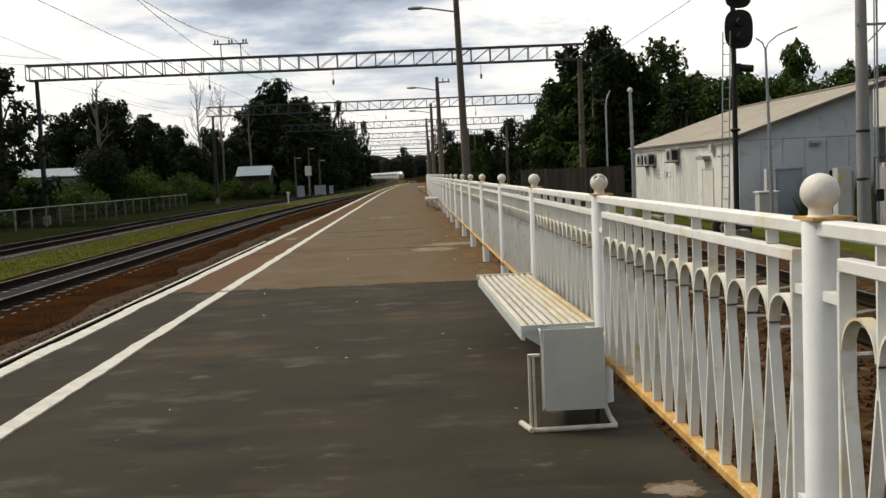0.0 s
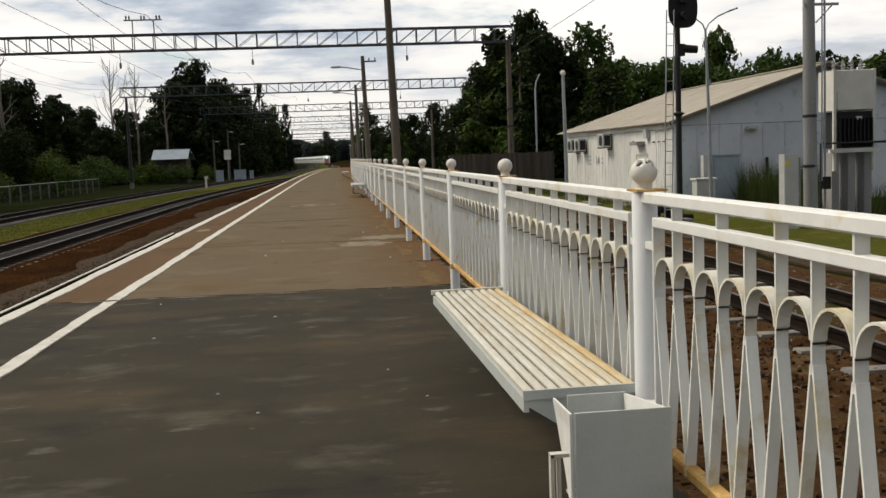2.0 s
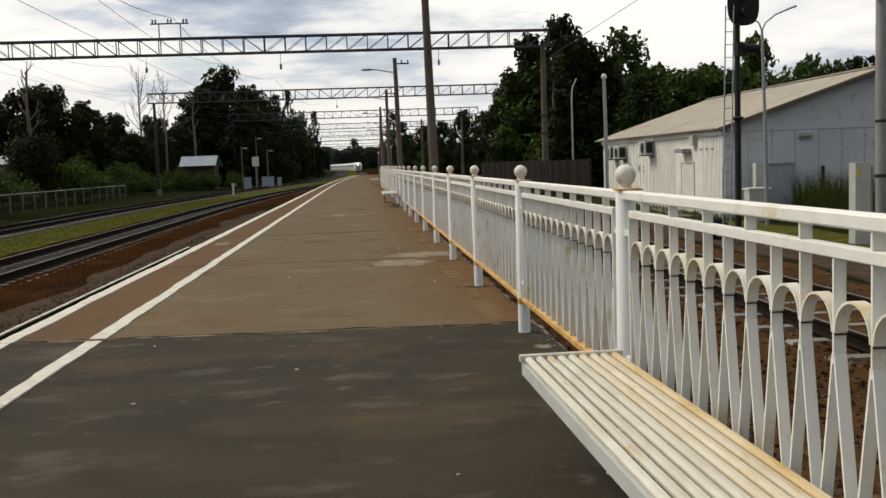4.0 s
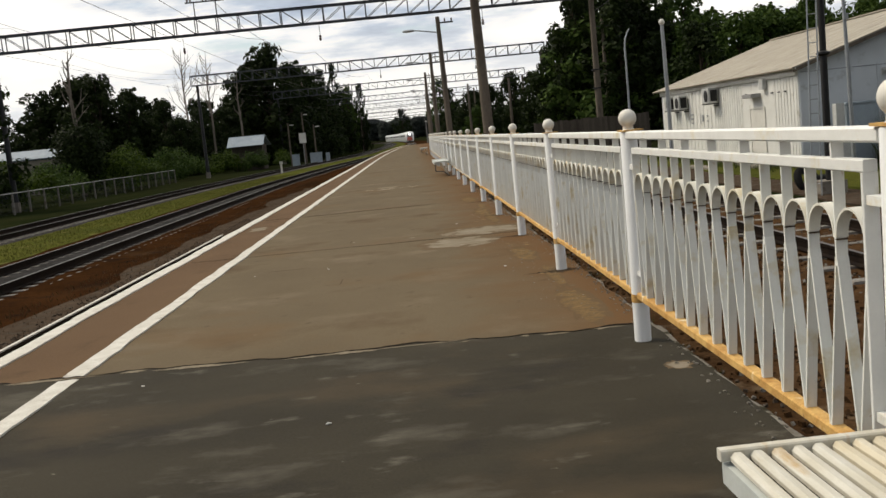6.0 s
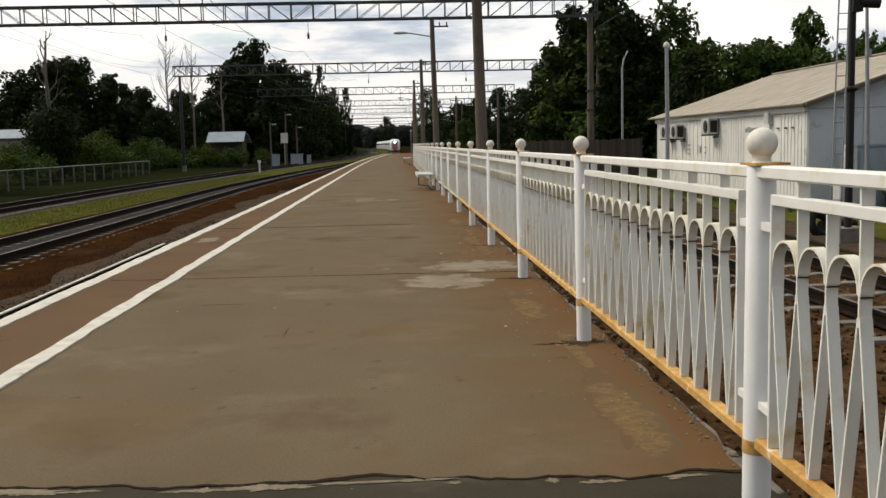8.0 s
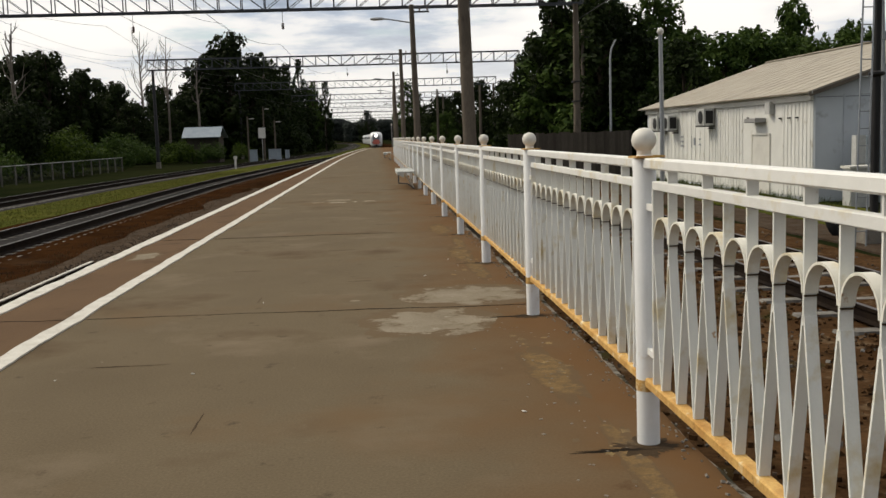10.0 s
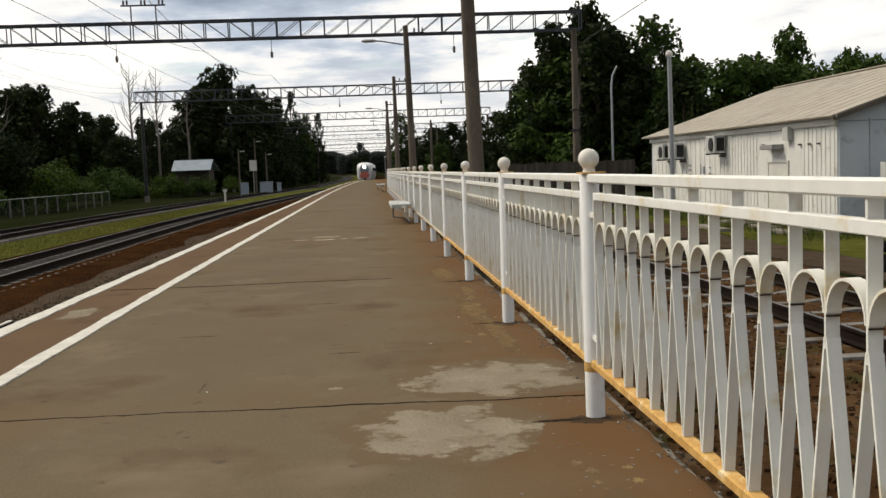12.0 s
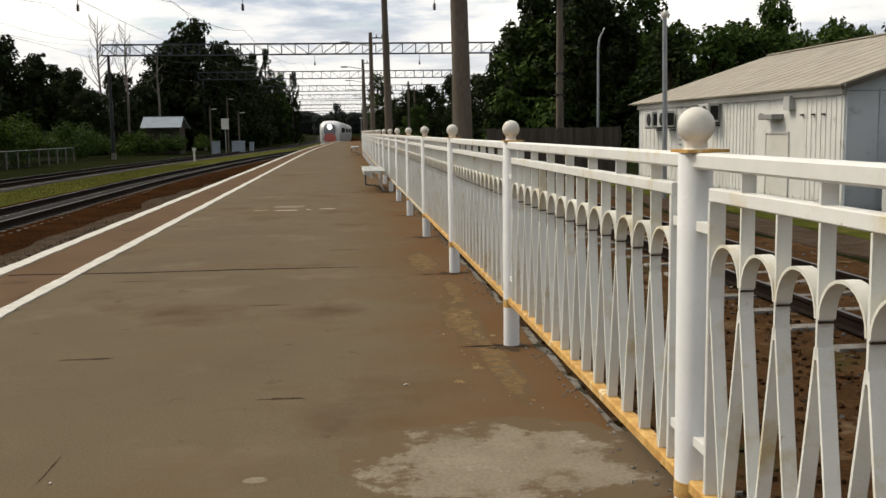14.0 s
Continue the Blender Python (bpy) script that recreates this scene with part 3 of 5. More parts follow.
def blot(name, cx, cy, rx, ry, material, seed, label, rag=0.35, lift=0.0):
    """A thin ragged patch lying on the platform."""
    s, n = Shape(), 96
    BLOTS.append(name)
    z = 0.0006 + 0.00001 * len(BLOTS) + lift
    bumpy = lambda x, y: z + 0.0015 * noise.noise((x * 0.8, y * 0.5, 2))
    s.v.append((cx, cy, bumpy(cx, cy)))
    for i in range(n):
        a = 2 * math.pi * i / n
        q = 1 + rag * noise.noise((2.2 * math.cos(a), 2.2 * math.sin(a), seed)) + rag * 0.6 * noise.noise((7 * math.cos(a), 7 * math.sin(a), seed + 5))
        bx, by = cx + rx * q * math.cos(a), cy + ry * q * math.sin(a)
        s.v.append((bx, by, bumpy(bx, by)))
    for i in range(n):
        s.f.append((0, 1 + i, 1 + (i + 1) % n))
    return part(name, s, material, platform, label)


PALE = "pale worn concrete patch in the asphalt"
blot("patch", 0.92, 17.93, 0.50, 0.58, M_PATCH, 2.1, PALE, rag=0.22)
blot("patch", 1.32, 19.00, 0.62, 0.55, M_PATCH, 9.4, PALE, rag=0.16)
CRACK = "short dark crack in the asphalt"
for cx, cy, cr, cl, sd in ((0.40, 20.02, 0.10, 0.016, 21.1), (-0.74, 21.03, 0.13, 0.020, 22.4), (-0.42, 19.15, 0.004, 0.15, 23.7), (0.15, 22.6, 0.16, 0.018, 24.9), (-1.1, 24.0, 0.2, 0.02, 26.3), (0.7, 25.9, 0.18, 0.022, 27.1), (-0.3, 15.6, 0.006, 0.16, 28.8), (-0.9, 16.9, 0.2, 0.014, 29.5)):
    blot("crack", cx, cy, cr, cl, M_GRIME, sd, CRACK, rag=0.7)
blot("streak", 0.38, 18.93, 0.06, 0.045, M_PATCH, 33.0, PALE, rag=0.5)
for wx, wy, wr, wl in ((1.50, 16.3, 0.14, 0.6), (1.48, 21.8, 0.13, 0.7), (1.45, 24.8, 0.16, 0.8), (1.55, 13.3, 0.14, 0.7), (1.57, 14.7, 0.06, 0.6), (1.54, 20.5, 0.09, 0.8), (1.56, 23.0, 0.07, 0.7)):
    blot("wash", wx, wy, wr, wl, M_WASH, wy, "ochre silt washed along the back edge", rag=0.4)
STREAK = "bright cement streak on the asphalt"
blot("streak", -0.24, 31.50, 0.21, 0.055, M_STREAK, 1.2, STREAK, rag=0.4)
blot("streak", 0.11, 31.60, 0.055, 0.035, M_STREAK, 3.8, STREAK, rag=0.5)
blot("streak", 0.42, 31.68, 0.13, 0.045, M_STREAK, 5.1, STREAK, rag=0.5)
blot("streak", -0.66, 31.62, 0.12, 0.030, M_STREAK, 7.3, STREAK, rag=0.6)
blot("patch", -0.20, 32.3, 0.45, 0.30, M_PATCH, 1.7, PALE, rag=0.5)
blot("grime", -0.50, 30.45, 0.24, 0.030, M_GRIME, 15.2, "dark crack in the asphalt", rag=0.6)
blot("grime", 0.82, 36.0, 0.28, 0.06, M_GRIME, 17.2, "dark crack in the asphalt", rag=0.6)
blot("patch", 1.66, 4.42, 0.12, 0.11, M_PATCH, 12.3, PALE, rag=0.4)
blot("patch", 1.72, 11.40, 0.07, 0.08, M_PATCH, 14.3, PALE, rag=0.4)
blot("patch", -2.18, 22.75, 0.17, 0.42, M_PATCH, 8.8, PALE, rag=0.4)
for i in range(46):
    f = random.random()
    y = random.choice((12.8 + 2.6 * f, 16.2 + 1.2 * f, 19.3 + 3.0 * f, 19.6 + 4.5 * f))
    x = 1.50 + random.gauss(0, 0.09)
    q = random.uniform(0.008, 0.030)
    if x < 1.64:
        blot("silt", x, y, q, q * random.uniform(0.6, 2.0), M_SILT, i * 1.9, "ochre silt fleck near the back edge", rag=0.8)
for y0 in range(9, 60, 6):
    yy = along(y0, y0 + 5.99, 0.15)
    w = lambda y, q: 0.03 * noise.noise((y * 1.9, q, 0)) + 0.02 * noise.noise((y * 7, q, 3))
    kb = Shape().strip([(BACK_X - 0.06 + w(y, 1), y, -0.014 + 0.012 * noise.noise((y * 3, 5, 1))) for y in yy], [(BACK_X + 0.045 + 1.3 * w(y, 9), y, -0.03 + 0.02 * noise.noise((y * 6, 8, 1))) for y in yy], 0.5)
    part("kerb", kb, M_KERB, platform, "crumbling concrete kerb along the back edge")
for k in range(5, 13):
    blot("grime", FENCE_X - 0.03, 3.0 * k - 0.06, 0.11, 0.10, M_GRIME, 31 + k * 2.3, "dark damp grime round a post foot", rag=0.7)
    blot("crack", FENCE_X - 0.16, 3.0 * k - 0.05 + 0.04 * math.sin(k * 2.1), 0.13, 0.018, M_SEAL_SHADE, 71 + k * 1.7, "dark crack running from a post foot", rag=0.8)
# bitumen in the joints, and the broken ridge where the newer asphalt ends
for k in (0, 1, 2):
    s = Shape()
    reach = (BACK_X - EDGE_X - 0.3, 4.1, 3.2)[k]
    cols = [EDGE_X + 0.25 + i * reach / 150 for i in range(151)]
    wd = lambda x: (0.005 if k == 1 else 0.014 * min(1, max(0.05, (0.85 - x) / 0.9)) if k else 0.010) + (0.010 if k == 1 else 0.022) * max(0.0, noise.noise((x * 1.9, k * 4.3, 3))) + 0.006 * noise.noise((x * 17, k, 5))
    mid = [joint(k, x) - 0.004 + 0.012 * noise.noise((x * 9, k * 2.1, 8)) + 0.008 * noise.noise((x * 24, k * 1.1, 3)) for x in cols]
    up = 0.0145 if k == 0 else 0.0026
    s.strip([(x, y + wd(x), up) for x, y in zip(cols, mid)], [(x, y - wd(x), up) for x, y in zip(cols, mid)], 0.03)
    part("joint", s, M_SEAL_SHADE, platform, "dark cracked joint between two slabs")
for i in range(26):
    x = random.uniform(-2.1, 1.6)
    blot("chip", x, joint(0, x) - 0.055, random.choice((0.03, 0.05, 0.09, 0.16)) * random.uniform(0.7, 1.3), random.uniform(0.010, 0.030), M_CHIP, 50 + i, "pale broken edge of asphalt", rag=0.8, lift=0.0125)

random.seed(4)
for i in range(16):
    x, y = random.uniform(-1.4, 1.5), random.uniform(4.2, 24)
    if i == 0:
        x, y = 1.0, 7.85
    r = random.uniform(0.006, 0.014)
    s = Shape()
    s.tube([(-r, 0, 0.003), (0, r * 0.4, 0.004), (r, -r * 0.2, 0.003)], [r * 0.2, r * 0.35, r * 0.2], 6)
    tagged(part("litter_scrap", s, M_PAPER, None, "", False, pose(x, y, 0.002, 0, 0, random.uniform(0, 180))), "small white scrap of litter on the asphalt", "litter", "litter on the platform")
# loose stones along the crumbling back edge
s = Shape()
for i in range(900):
    y = random.uniform(8.5, 40)
    x = BACK_X - 0.03 + 0.05 * noise.noise((y * 1.7, 3.3, 0)) + random.gauss(0, 0.035)
    r = random.uniform(0.003, 0.009)
    s.box((x, y, r * 0.3), (r * random.uniform(1, 2), r * random.uniform(1, 2.4), r), Euler((random.random(), random.random(), random.uniform(0, 3))).to_matrix())
for i in range(160):
    y = random.uniform(12.8, 25)
    x = random.gauss(1.5, 0.13)
    r = random.uniform(0.002, 0.006)
    if x < 1.8:
        s.box((x, y, r * 0.25), (r * 2, r * 2.6, r * 0.6), Matrix.Rotation(random.uniform(0, 3), 3, "Z"))
tagged(part("edge_rubble", s, M_CONC), "crumbled concrete bits along the platform's back edge", "rubble", "", "stuff")

# loose stones of the ballast that lie nearest
def stones(name, x0, x1, y0, y1, z, n, big, material, label, seed):
    rnd = random.Random(seed)
    s = Shape()
    for i in range(n):
        q = rnd.uniform(0.3, 1.0) * big
        s.box((rnd.uniform(x0, x1), y0 + (y1 - y0) * rnd.random() ** 1.4, z + q * 0.2), (q, q * rnd.uniform(0.7, 1.3), q * rnd.uniform(0.5, 0.9)), Euler((rnd.uniform(0, 3), rnd.uniform(0, 3), rnd.uniform(0, 3))).to_matrix())
    tagged(part(name, s, material), label, "stones", "", "stuff")


stones("verge_stones", -5.4, -3.0, 6, 40, -0.975, 6500, 0.042, M_PEBBLE, "loose grey ballast stones below the platform edge", 1)
stones("yard_stones", 2.0, 9.3, 8, 45, -1.10, 3200, 0.04, M_PEBBLE, "loose brown stones beside the siding", 3)
stones("yard_clods", 1.95, 6.2, 3, 30, -1.10, 6000, 0.055, M_EARTH, "dark brown clods of earth beside the siding", 6)
stones("yard_pebbles", 2.2, 9.3, 12, 45, -1.10, 700, 0.05, M_SLEEPER, "pale pebbles scattered beside the siding", 4)

# ---- tracks ----
RAILP = [(-0.07, 0), (0.07, 0), (0.07, 0.012), (0.012, 0.035), (0.012, 0.13), (0.036, 0.142), (0.036, 0.18), (-0.036, 0.18), (-0.036, 0.142), (-0.012, 0.13), (-0.012, 0.035), (-0.07, 0.012)]


def sleeper_shape():
    s = Shape()
    rings = []
    for x, h, w in ((-1.36, -0.03, 0.13), (-1.34, 0.0, 0.135), (-0.5, 0.0, 0.13), (-0.3, -0.03, 0.11), (0.3, -0.03, 0.11), (0.5, 0.0, 0.13), (1.34, 0.0, 0.135), (1.36, -0.03, 0.13)):
        rings.append([(x, -w, -0.14), (x, -w * 0.8, h), (x, w * 0.8, h), (x, w, -0.14)])
    return s.loft(rings)


SLEEPER = sleeper_shape().mesh("sleeper", M_SLEEPER)


def track(name, x0, fn, y0, y1, pitch, label, head, n_parts=290, y_parts=0):
    t = thing(name, label, "railway track")
    z = head - 0.18
    for sx in (-0.76, 0.76):
        s = Shape()
        yy = along(y0, y1, 5)
        s.loft([[(x0 + fn(y) + sx + px, y, z + pz) for px, pz in RAILP] for y in yy])
        part("rail", s, M_STEEL, t)
        h = Shape()
        h.strip([(x0 + fn(y) + sx - 0.03, y, head + 0.004) for y in yy], [(x0 + fn(y) + sx + 0.03, y, head + 0.004) for y in yy], 0.006)
        part("rail_head", h, M_HEAD, t, "worn shiny running surface")
    far, n = Shape(), 0
    y = y0
    while y < y1:
        if y >= y_parts and n < n_parts:
            part("sleeper", SLEEPER, None, t, "", False, pose(x0 + fn(y), y, z - 0.004, 0, 0, random.uniform(-0.6, 0.6)))
            n += 1
        elif y < 330:
            far.box((x0 + fn(y), y, z - 0.066), (2.7, 0.24, 0.11))
        y += pitch
    if far.v:
        tagged(part("sleeper_run", far, M_SLEEPER, t), "", "", "", "stuff")
    return t


track("main_track", MAIN_X, bend, -40, 700, 0.6, "main railway track with dark rails on concrete sleepers", RAIL_Z, 290, 10)
track("second_track", SECOND_X, bend, -40, 700, 0.6, "second railway track with dark rails beyond the grass", RAIL_Z, 290, 20)
track("siding", SIDING_X, flat, -30.06, 150, 1.08, "rusty siding track beside the platform fence", -0.88, 150, 0)

# ---- fence ----
BAY, INSET, ARCHES = 3.0, 0.15, 14
PITCH = (BAY - 2 * INSET) / ARCHES


def flat_bar(y0, z0, y1, z1, w=0.034, t=0.009):
    """A flat bar from (y0, z0) to (y1, z1) in the fence's plane, its broad side across."""
    d = Vector((0, y1 - y0, z1 - z0))
    s = Shape()
    s.box((0, (y0 + y1) / 2, (z0 + z1) / 2), (w, t, d.length), Matrix.Rotation(math.atan2(-(y1 - y0), z1 - z0), 3, "X"))
    return s


def arch_shape():
    s, n, r, t = Shape(), 12, PITCH / 2 - 0.003, 0.007
    for i in range(n + 1):
        a = math.pi * i / n
        for rr in (r, r - t):
            for x in (-0.018, 0.018):
                s.v.append((x, rr * math.cos(a), rr * math.sin(a)))
    s.v = [(x, y, z) for x, y, z in s.v]
    for i in range(n):
        a = 4 * i
        for p, q in ((0, 1), (1, 3), (3, 2), (2, 0)):
            s.f.append((a + p, a + q, a + 4 + q, a + 4 + p))
    s.f += [(0, 2, 3, 1), (4 * n, 4 * n + 1, 4 * n + 3, 4 * n + 2)]
    return s


def fence_panel(rust=M_RUST, worn="foot rail with peeling yellow rust"):
    """One bay, its origin at the foot of the nearer post."""
    p = thing("railing", "white metal railing bay with arches and a rusty foot rail", "railing", "railing bays")
    y0 = INSET
    part("top_rail", Shape().box((0, BAY / 2, 1.169), (0.056, BAY - 0.086, 0.042), None, 0.006), M_WHITE, p)
    part("mid_rail", Shape().box((0, BAY / 2, 1.085), (0.04, BAY - 2 * y0 + 0.014, 0.034), None, 0.003), M_WHITE, p)
    part("foot_rail", Shape().box((0, BAY / 2, 0.268), (0.050, BAY - 0.086, 0.040), None, 0.006), rust, p, worn)
    stile = Shape().box((0, 0, 0.678), (0.044, 0.014, 0.778), None, 0.002).mesh("stile", M_WHITE)
    for y in (y0, BAY - y0):
        part("stile", stile, None, p, "", False, pose(0, y, 0))
    brk = Shape().box((0, 0, 0), (0.03, INSET - 0.052, 0.026)).mesh("bracket", M_WHITE)
    for z in (0.995, 0.40):
        for y in (0.5 * INSET + 0.018, BAY - 0.5 * INSET - 0.018):
            part("bracket", brk, None, p, "", False, pose(0, y, z))
    bar = flat_bar(0, 0.79, 0, 1.067, 0.034, 0.008).mesh("bar", M_BAR)
    short = flat_bar(0, 1.103, 0, 1.147, 0.036, 0.010).mesh("upright", M_WHITE)
    arch = arch_shape().mesh("arch", M_ARCH, True)
    leg_a = flat_bar(0.004, 0.815, PITCH / 2 - 0.004, 0.286, 0.034, 0.008).mesh("leg", M_BAR)
    leg_b = flat_bar(-0.004, 0.815, -PITCH / 2 + 0.004, 0.286, 0.034, 0.008).mesh("leg", M_BAR)
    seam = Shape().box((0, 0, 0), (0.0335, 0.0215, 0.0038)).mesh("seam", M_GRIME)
    n = ARCHES
    for i in range(n + 1):
        y = y0 + i * PITCH
        if 0 < i < n:
            part("bar", bar, None, p, "", False, pose(0, y, 0))
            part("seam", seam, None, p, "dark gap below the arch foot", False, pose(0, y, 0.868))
        if i % 2 == 1 and i < n:
            part("upright", short, None, p, "", False, pose(0, y, 0))
        if i < n:
            part("arch", arch, None, p, "", False, pose(0, y + PITCH / 2, 0.874))
            part("leg", leg_a, None, p, "", False, pose(0, y, 0))
        if i > 0:
            part("leg", leg_b, None, p, "", False, pose(0, y, 0))
    return p


def ball_shape(r=0.050, chips=()):
    s = Shape()
    s.lathe([(max(r * math.sin(math.pi * i / 14), 0.001), -r * math.cos(math.pi * i / 14)) for i in range(15)], n=22)
    if chips:
        out = []
        for v in s.v:
            q = Vector(v)
            for c, size, deep in chips:
                e = (q.normalized() - Vector(c).normalized()).length
                if e < size:
                    q *= 1 - deep * (1 - (e / size) ** 2)
            out.append(tuple(q))
        s.v = out
    return s


def fence_post(chips=()):
    p = thing("fence_post", "white round steel fence post with a " + ("chipped" if chips else "cream") + " ball on top", "fence post", "fence posts")
    part("shaft", Shape().lathe([(0.047, -0.03), (0.047, 1.184), (0.044, 1.189)], n=20), M_POST, p, "", True)
    part("rust_band", Shape().lathe([(0.0485, 0.228), (0.049, 0.235), (0.049, 0.268), (0.0485, 0.275)], n=20), M_RUST, p, "yellow rust ring round the post", True)
    part("cap_plate", Shape().box((0.01, 0, 1.195), (0.115, 0.13, 0.008)), M_RUST, p, "thin rusty cap plate")
    part("neck", Shape().lathe([(0.034, 1.199), (0.030, 1.203), (0.029, 1.218), (0.034, 1.228)], n=14), M_BALL, p, "", True)
    if chips:
        # solid black ball added inside, so the holes read as shaded
        part("hollow", ball_shape(0.042), M_BLACK, p, "black inner ball standing for the shade inside the broken ball", True, pose(0, 0, 1.262))
    part("ball", ball_shape(0.050, chips), M_BALL, p, "cream painted hollow ball" + (" with broken holes" if chips else ""), True, pose(0, 0, 1.262))
    return p


panel = fence_panel()
panel.matrix_basis = pose(FENCE_X, 0, 0)
faded = fence_panel(M_RUST2, "foot rail with faded tan paint")
faded.matrix_basis = pose(FENCE_X, 27, 0)
for k in [-3, -2, -1] + [i for i in range(1, 23) if i != 9]:
    copy_thing(faded if k > 9 else panel, pose(FENCE_X + swing(3 * k), 3.0 * k, 0))
post = fence_post()
post.matrix_basis = pose(FENCE_X, 3, 0)
for k in [-3, -2, -1, 0] + list(range(3, 24)):
    copy_thing(post, pose(FENCE_X + swing(3 * k), 3.0 * k, 0, random.uniform(-0.5, 0.5), random.uniform(-0.5, 0.5), random.uniform(-4, 4)))
broken = fence_post((((-0.55, -0.45, 0.72), 0.34, 0.6), ((0.62, -0.42, 0.66), 0.36, 0.6), ((0.1, -0.55, 0.85), 0.2, 0.5)))
broken.matrix_basis = pose(FENCE_X, 6, 0)


def bench(label, grey=False):
    b = thing("bench", label, "bench", "platform benches")
    w, n, ln = 0.46, 9, 2.82
    for i in range(n):
        x = -w / 2 + 0.03 + i * (w - 0.06) / (n - 1)
        slat = Shape().box((x, ln / 2, 0.438), (0.037, ln, 0.03), None, 0.010)
        part("slat", slat, M_PANEL if grey else M_SLATR if i == n - 1 else M_SLATM if i >= n - 4 else M_SLAT, b, "rust-stained slat" if i == n - 1 and not grey else "")
    for y in (ln - 0.018, ):
        part("end_bar", Shape().box((0, y, 0.446), (w + 0.02, 0.03, 0.03), None, 0.004), M_SLAT, b)
    part("seat_rail", Shape().box((-w / 2 + 0.012, ln / 2, 0.395), (0.02, ln, 0.055)), M_PANEL, b)
    part("seat_rail", Shape().box((w / 2 - 0.012, ln / 2, 0.395), (0.02, ln, 0.055)), M_PANEL, b)
    fl = Shape()
    fl.box((0, -0.004, 0.436), (w, 0.012, 0.036))
    fl.loft([[(-w / 2 + 0.002, y, 0.424), (-w / 2 + 0.002, y, 0.40), (-w / 2 + 0.13, y, 0.315), (-w / 2 + 0.17, y, 0.315), (-w / 2 + 0.17, y, 0.424)] for y in (0.004, 0.014)])
    part("front_gusset", fl, M_PANEL, b)
    part("stub", Shape().tube([(-0.17, ln * 0.55, 0.40), (-0.17, ln * 0.55, 0.30)], 0.012, 6), M_SLAT, b)
    part("back_leg", Shape().tube([(0.19, ln - 0.2, 0.40), (0.19, ln - 0.2, 0.0)], 0.014, 8).tube([(0.19, ln * 0.5, 0.40), (0.19, ln * 0.5, 0.0)], 0.014, 8), M_SLAT, b)
    for y in (0.25, ln - 0.2):
        fr = Shape().tube([(-0.02, y, 0.40), (0.06, y, 0.24), (0.19, y, 0.02)], 0.012, 8)
        part("strut", fr, M_SLAT, b, "slanted tube strut", True)
    if grey:
        part("front_leg", Shape().tube([(-0.20, 0.05, 0.41), (-0.20, 0.05, 0.17)], 0.016, 8), M_LATTICE, b, "short dark tube leg")
        part("stretcher", Shape().tube([(-0.20, 0.05, 0.17), (0.02, 0.05, 0.15), (0.19, 0.05, 0.02)], 0.014, 8), M_LATTICE, b, "dark bent stretcher tube")
    return b


near_bench = bench("slatted metal bench, worn white paint, against the platform fence")
near_bench.matrix_basis = pose(1.44, 6.06, 0, 0, 0, 1.2)


def litter_bin():
    """An open sheet-metal box on a low tube frame, at the end of the bench."""
    b = thing("litter_bin", "grey sheet-metal litter box on a frame at the bench end", "litter bin")
    x0, x1, y0, y1, z0, z1, zb = -0.160, 0.155, 0.02, 0.50, 0.102, 0.528, 0.462
    part("front_panel", Shape().box((0.008, y0, (z0 + z1) / 2), (x1 - x0, 0.008, z1 - z0), None, 0.002), M_PANEL, b)
    part("back_panel", Shape().box((0.05, y1, (z0 + zb) / 2), (x1 - x0 - 0.10, 0.008, zb - z0)), M_PANEL, b)
    for x in (x0, x1):
        part("side_panel", Shape().loft([[(x + e, y0 + 0.006, z0 + 0.003), (x + e, y1 - 0.006, z0 + 0.003), (x + e, y1 - 0.006, zb - 0.004), (x + e, y0 + 0.006, z1 - 0.004)] for e in (-0.004, 0.004)]) if x > 0 else Shape().loft([[(x + e, y0 + 0.006, z0 + 0.003), (x + 0.10 + e, y1 - 0.006, z0 + 0.003), (x + 0.05 + e, y1 - 0.006, zb - 0.004), (x + e, y0 + 0.006, z1 - 0.004)] for e in (-0.004, 0.004)]), M_WHITE, b, "pale side panel")
    part("floor", Shape().box((0.04, (y0 + y1) / 2, z0 + 0.006), (x1 - x0 - 0.09, y1 - y0 - 0.01, 0.008)), M_PANEL, b)
    part("upright", Shape().box((x0 - 0.065, 0.03, 0.20), (0.012, 0.03, 0.40)).box((x0 - 0.04, 0.03, 0.395), (0.06, 0.03, 0.012)), M_SLAT, b)
    part("upright", Shape().box((x0 - 0.042, 0.035, 0.20), (0.010, 0.028, 0.39)), M_SLAT, b)
    part("upright", Shape().tube([(x1 + 0.015, 0.10, 0.38), (x1 + 0.02, 0.09, 0.10), (x1 + 0.035, 0.06, 0.05), (x1 + 0.055, 0.0, 0.016)], 0.014, 8), M_SLAT, b, "bent tube leg", True)
    part("foot_bar", Shape().tube([(x0 - 0.065, -0.02, 0.014), (x1 + 0.06, -0.005, 0.014)], 0.014, 8), M_SLAT, b)
    part("foot_bar", Shape().tube([(x0 - 0.065, -0.02, 0.014), (x0 - 0.105, 0.14, 0.014)], 0.016, 8), M_SLAT, b)
    part("prop", Shape().box((x1 - 0.03, 0.05, 0.06), (0.02, 0.03, 0.11)), M_BLACK, b)
    return b


litter_bin().matrix_basis = pose(1.405, 5.41, 0)
far_bench = bench("grey slatted metal bench on a tube frame by the fence", True)
far_bench.matrix_basis = pose(1.34, 35.6, 0)
copy_thing(far_bench, pose(1.30, 68.5, 0))

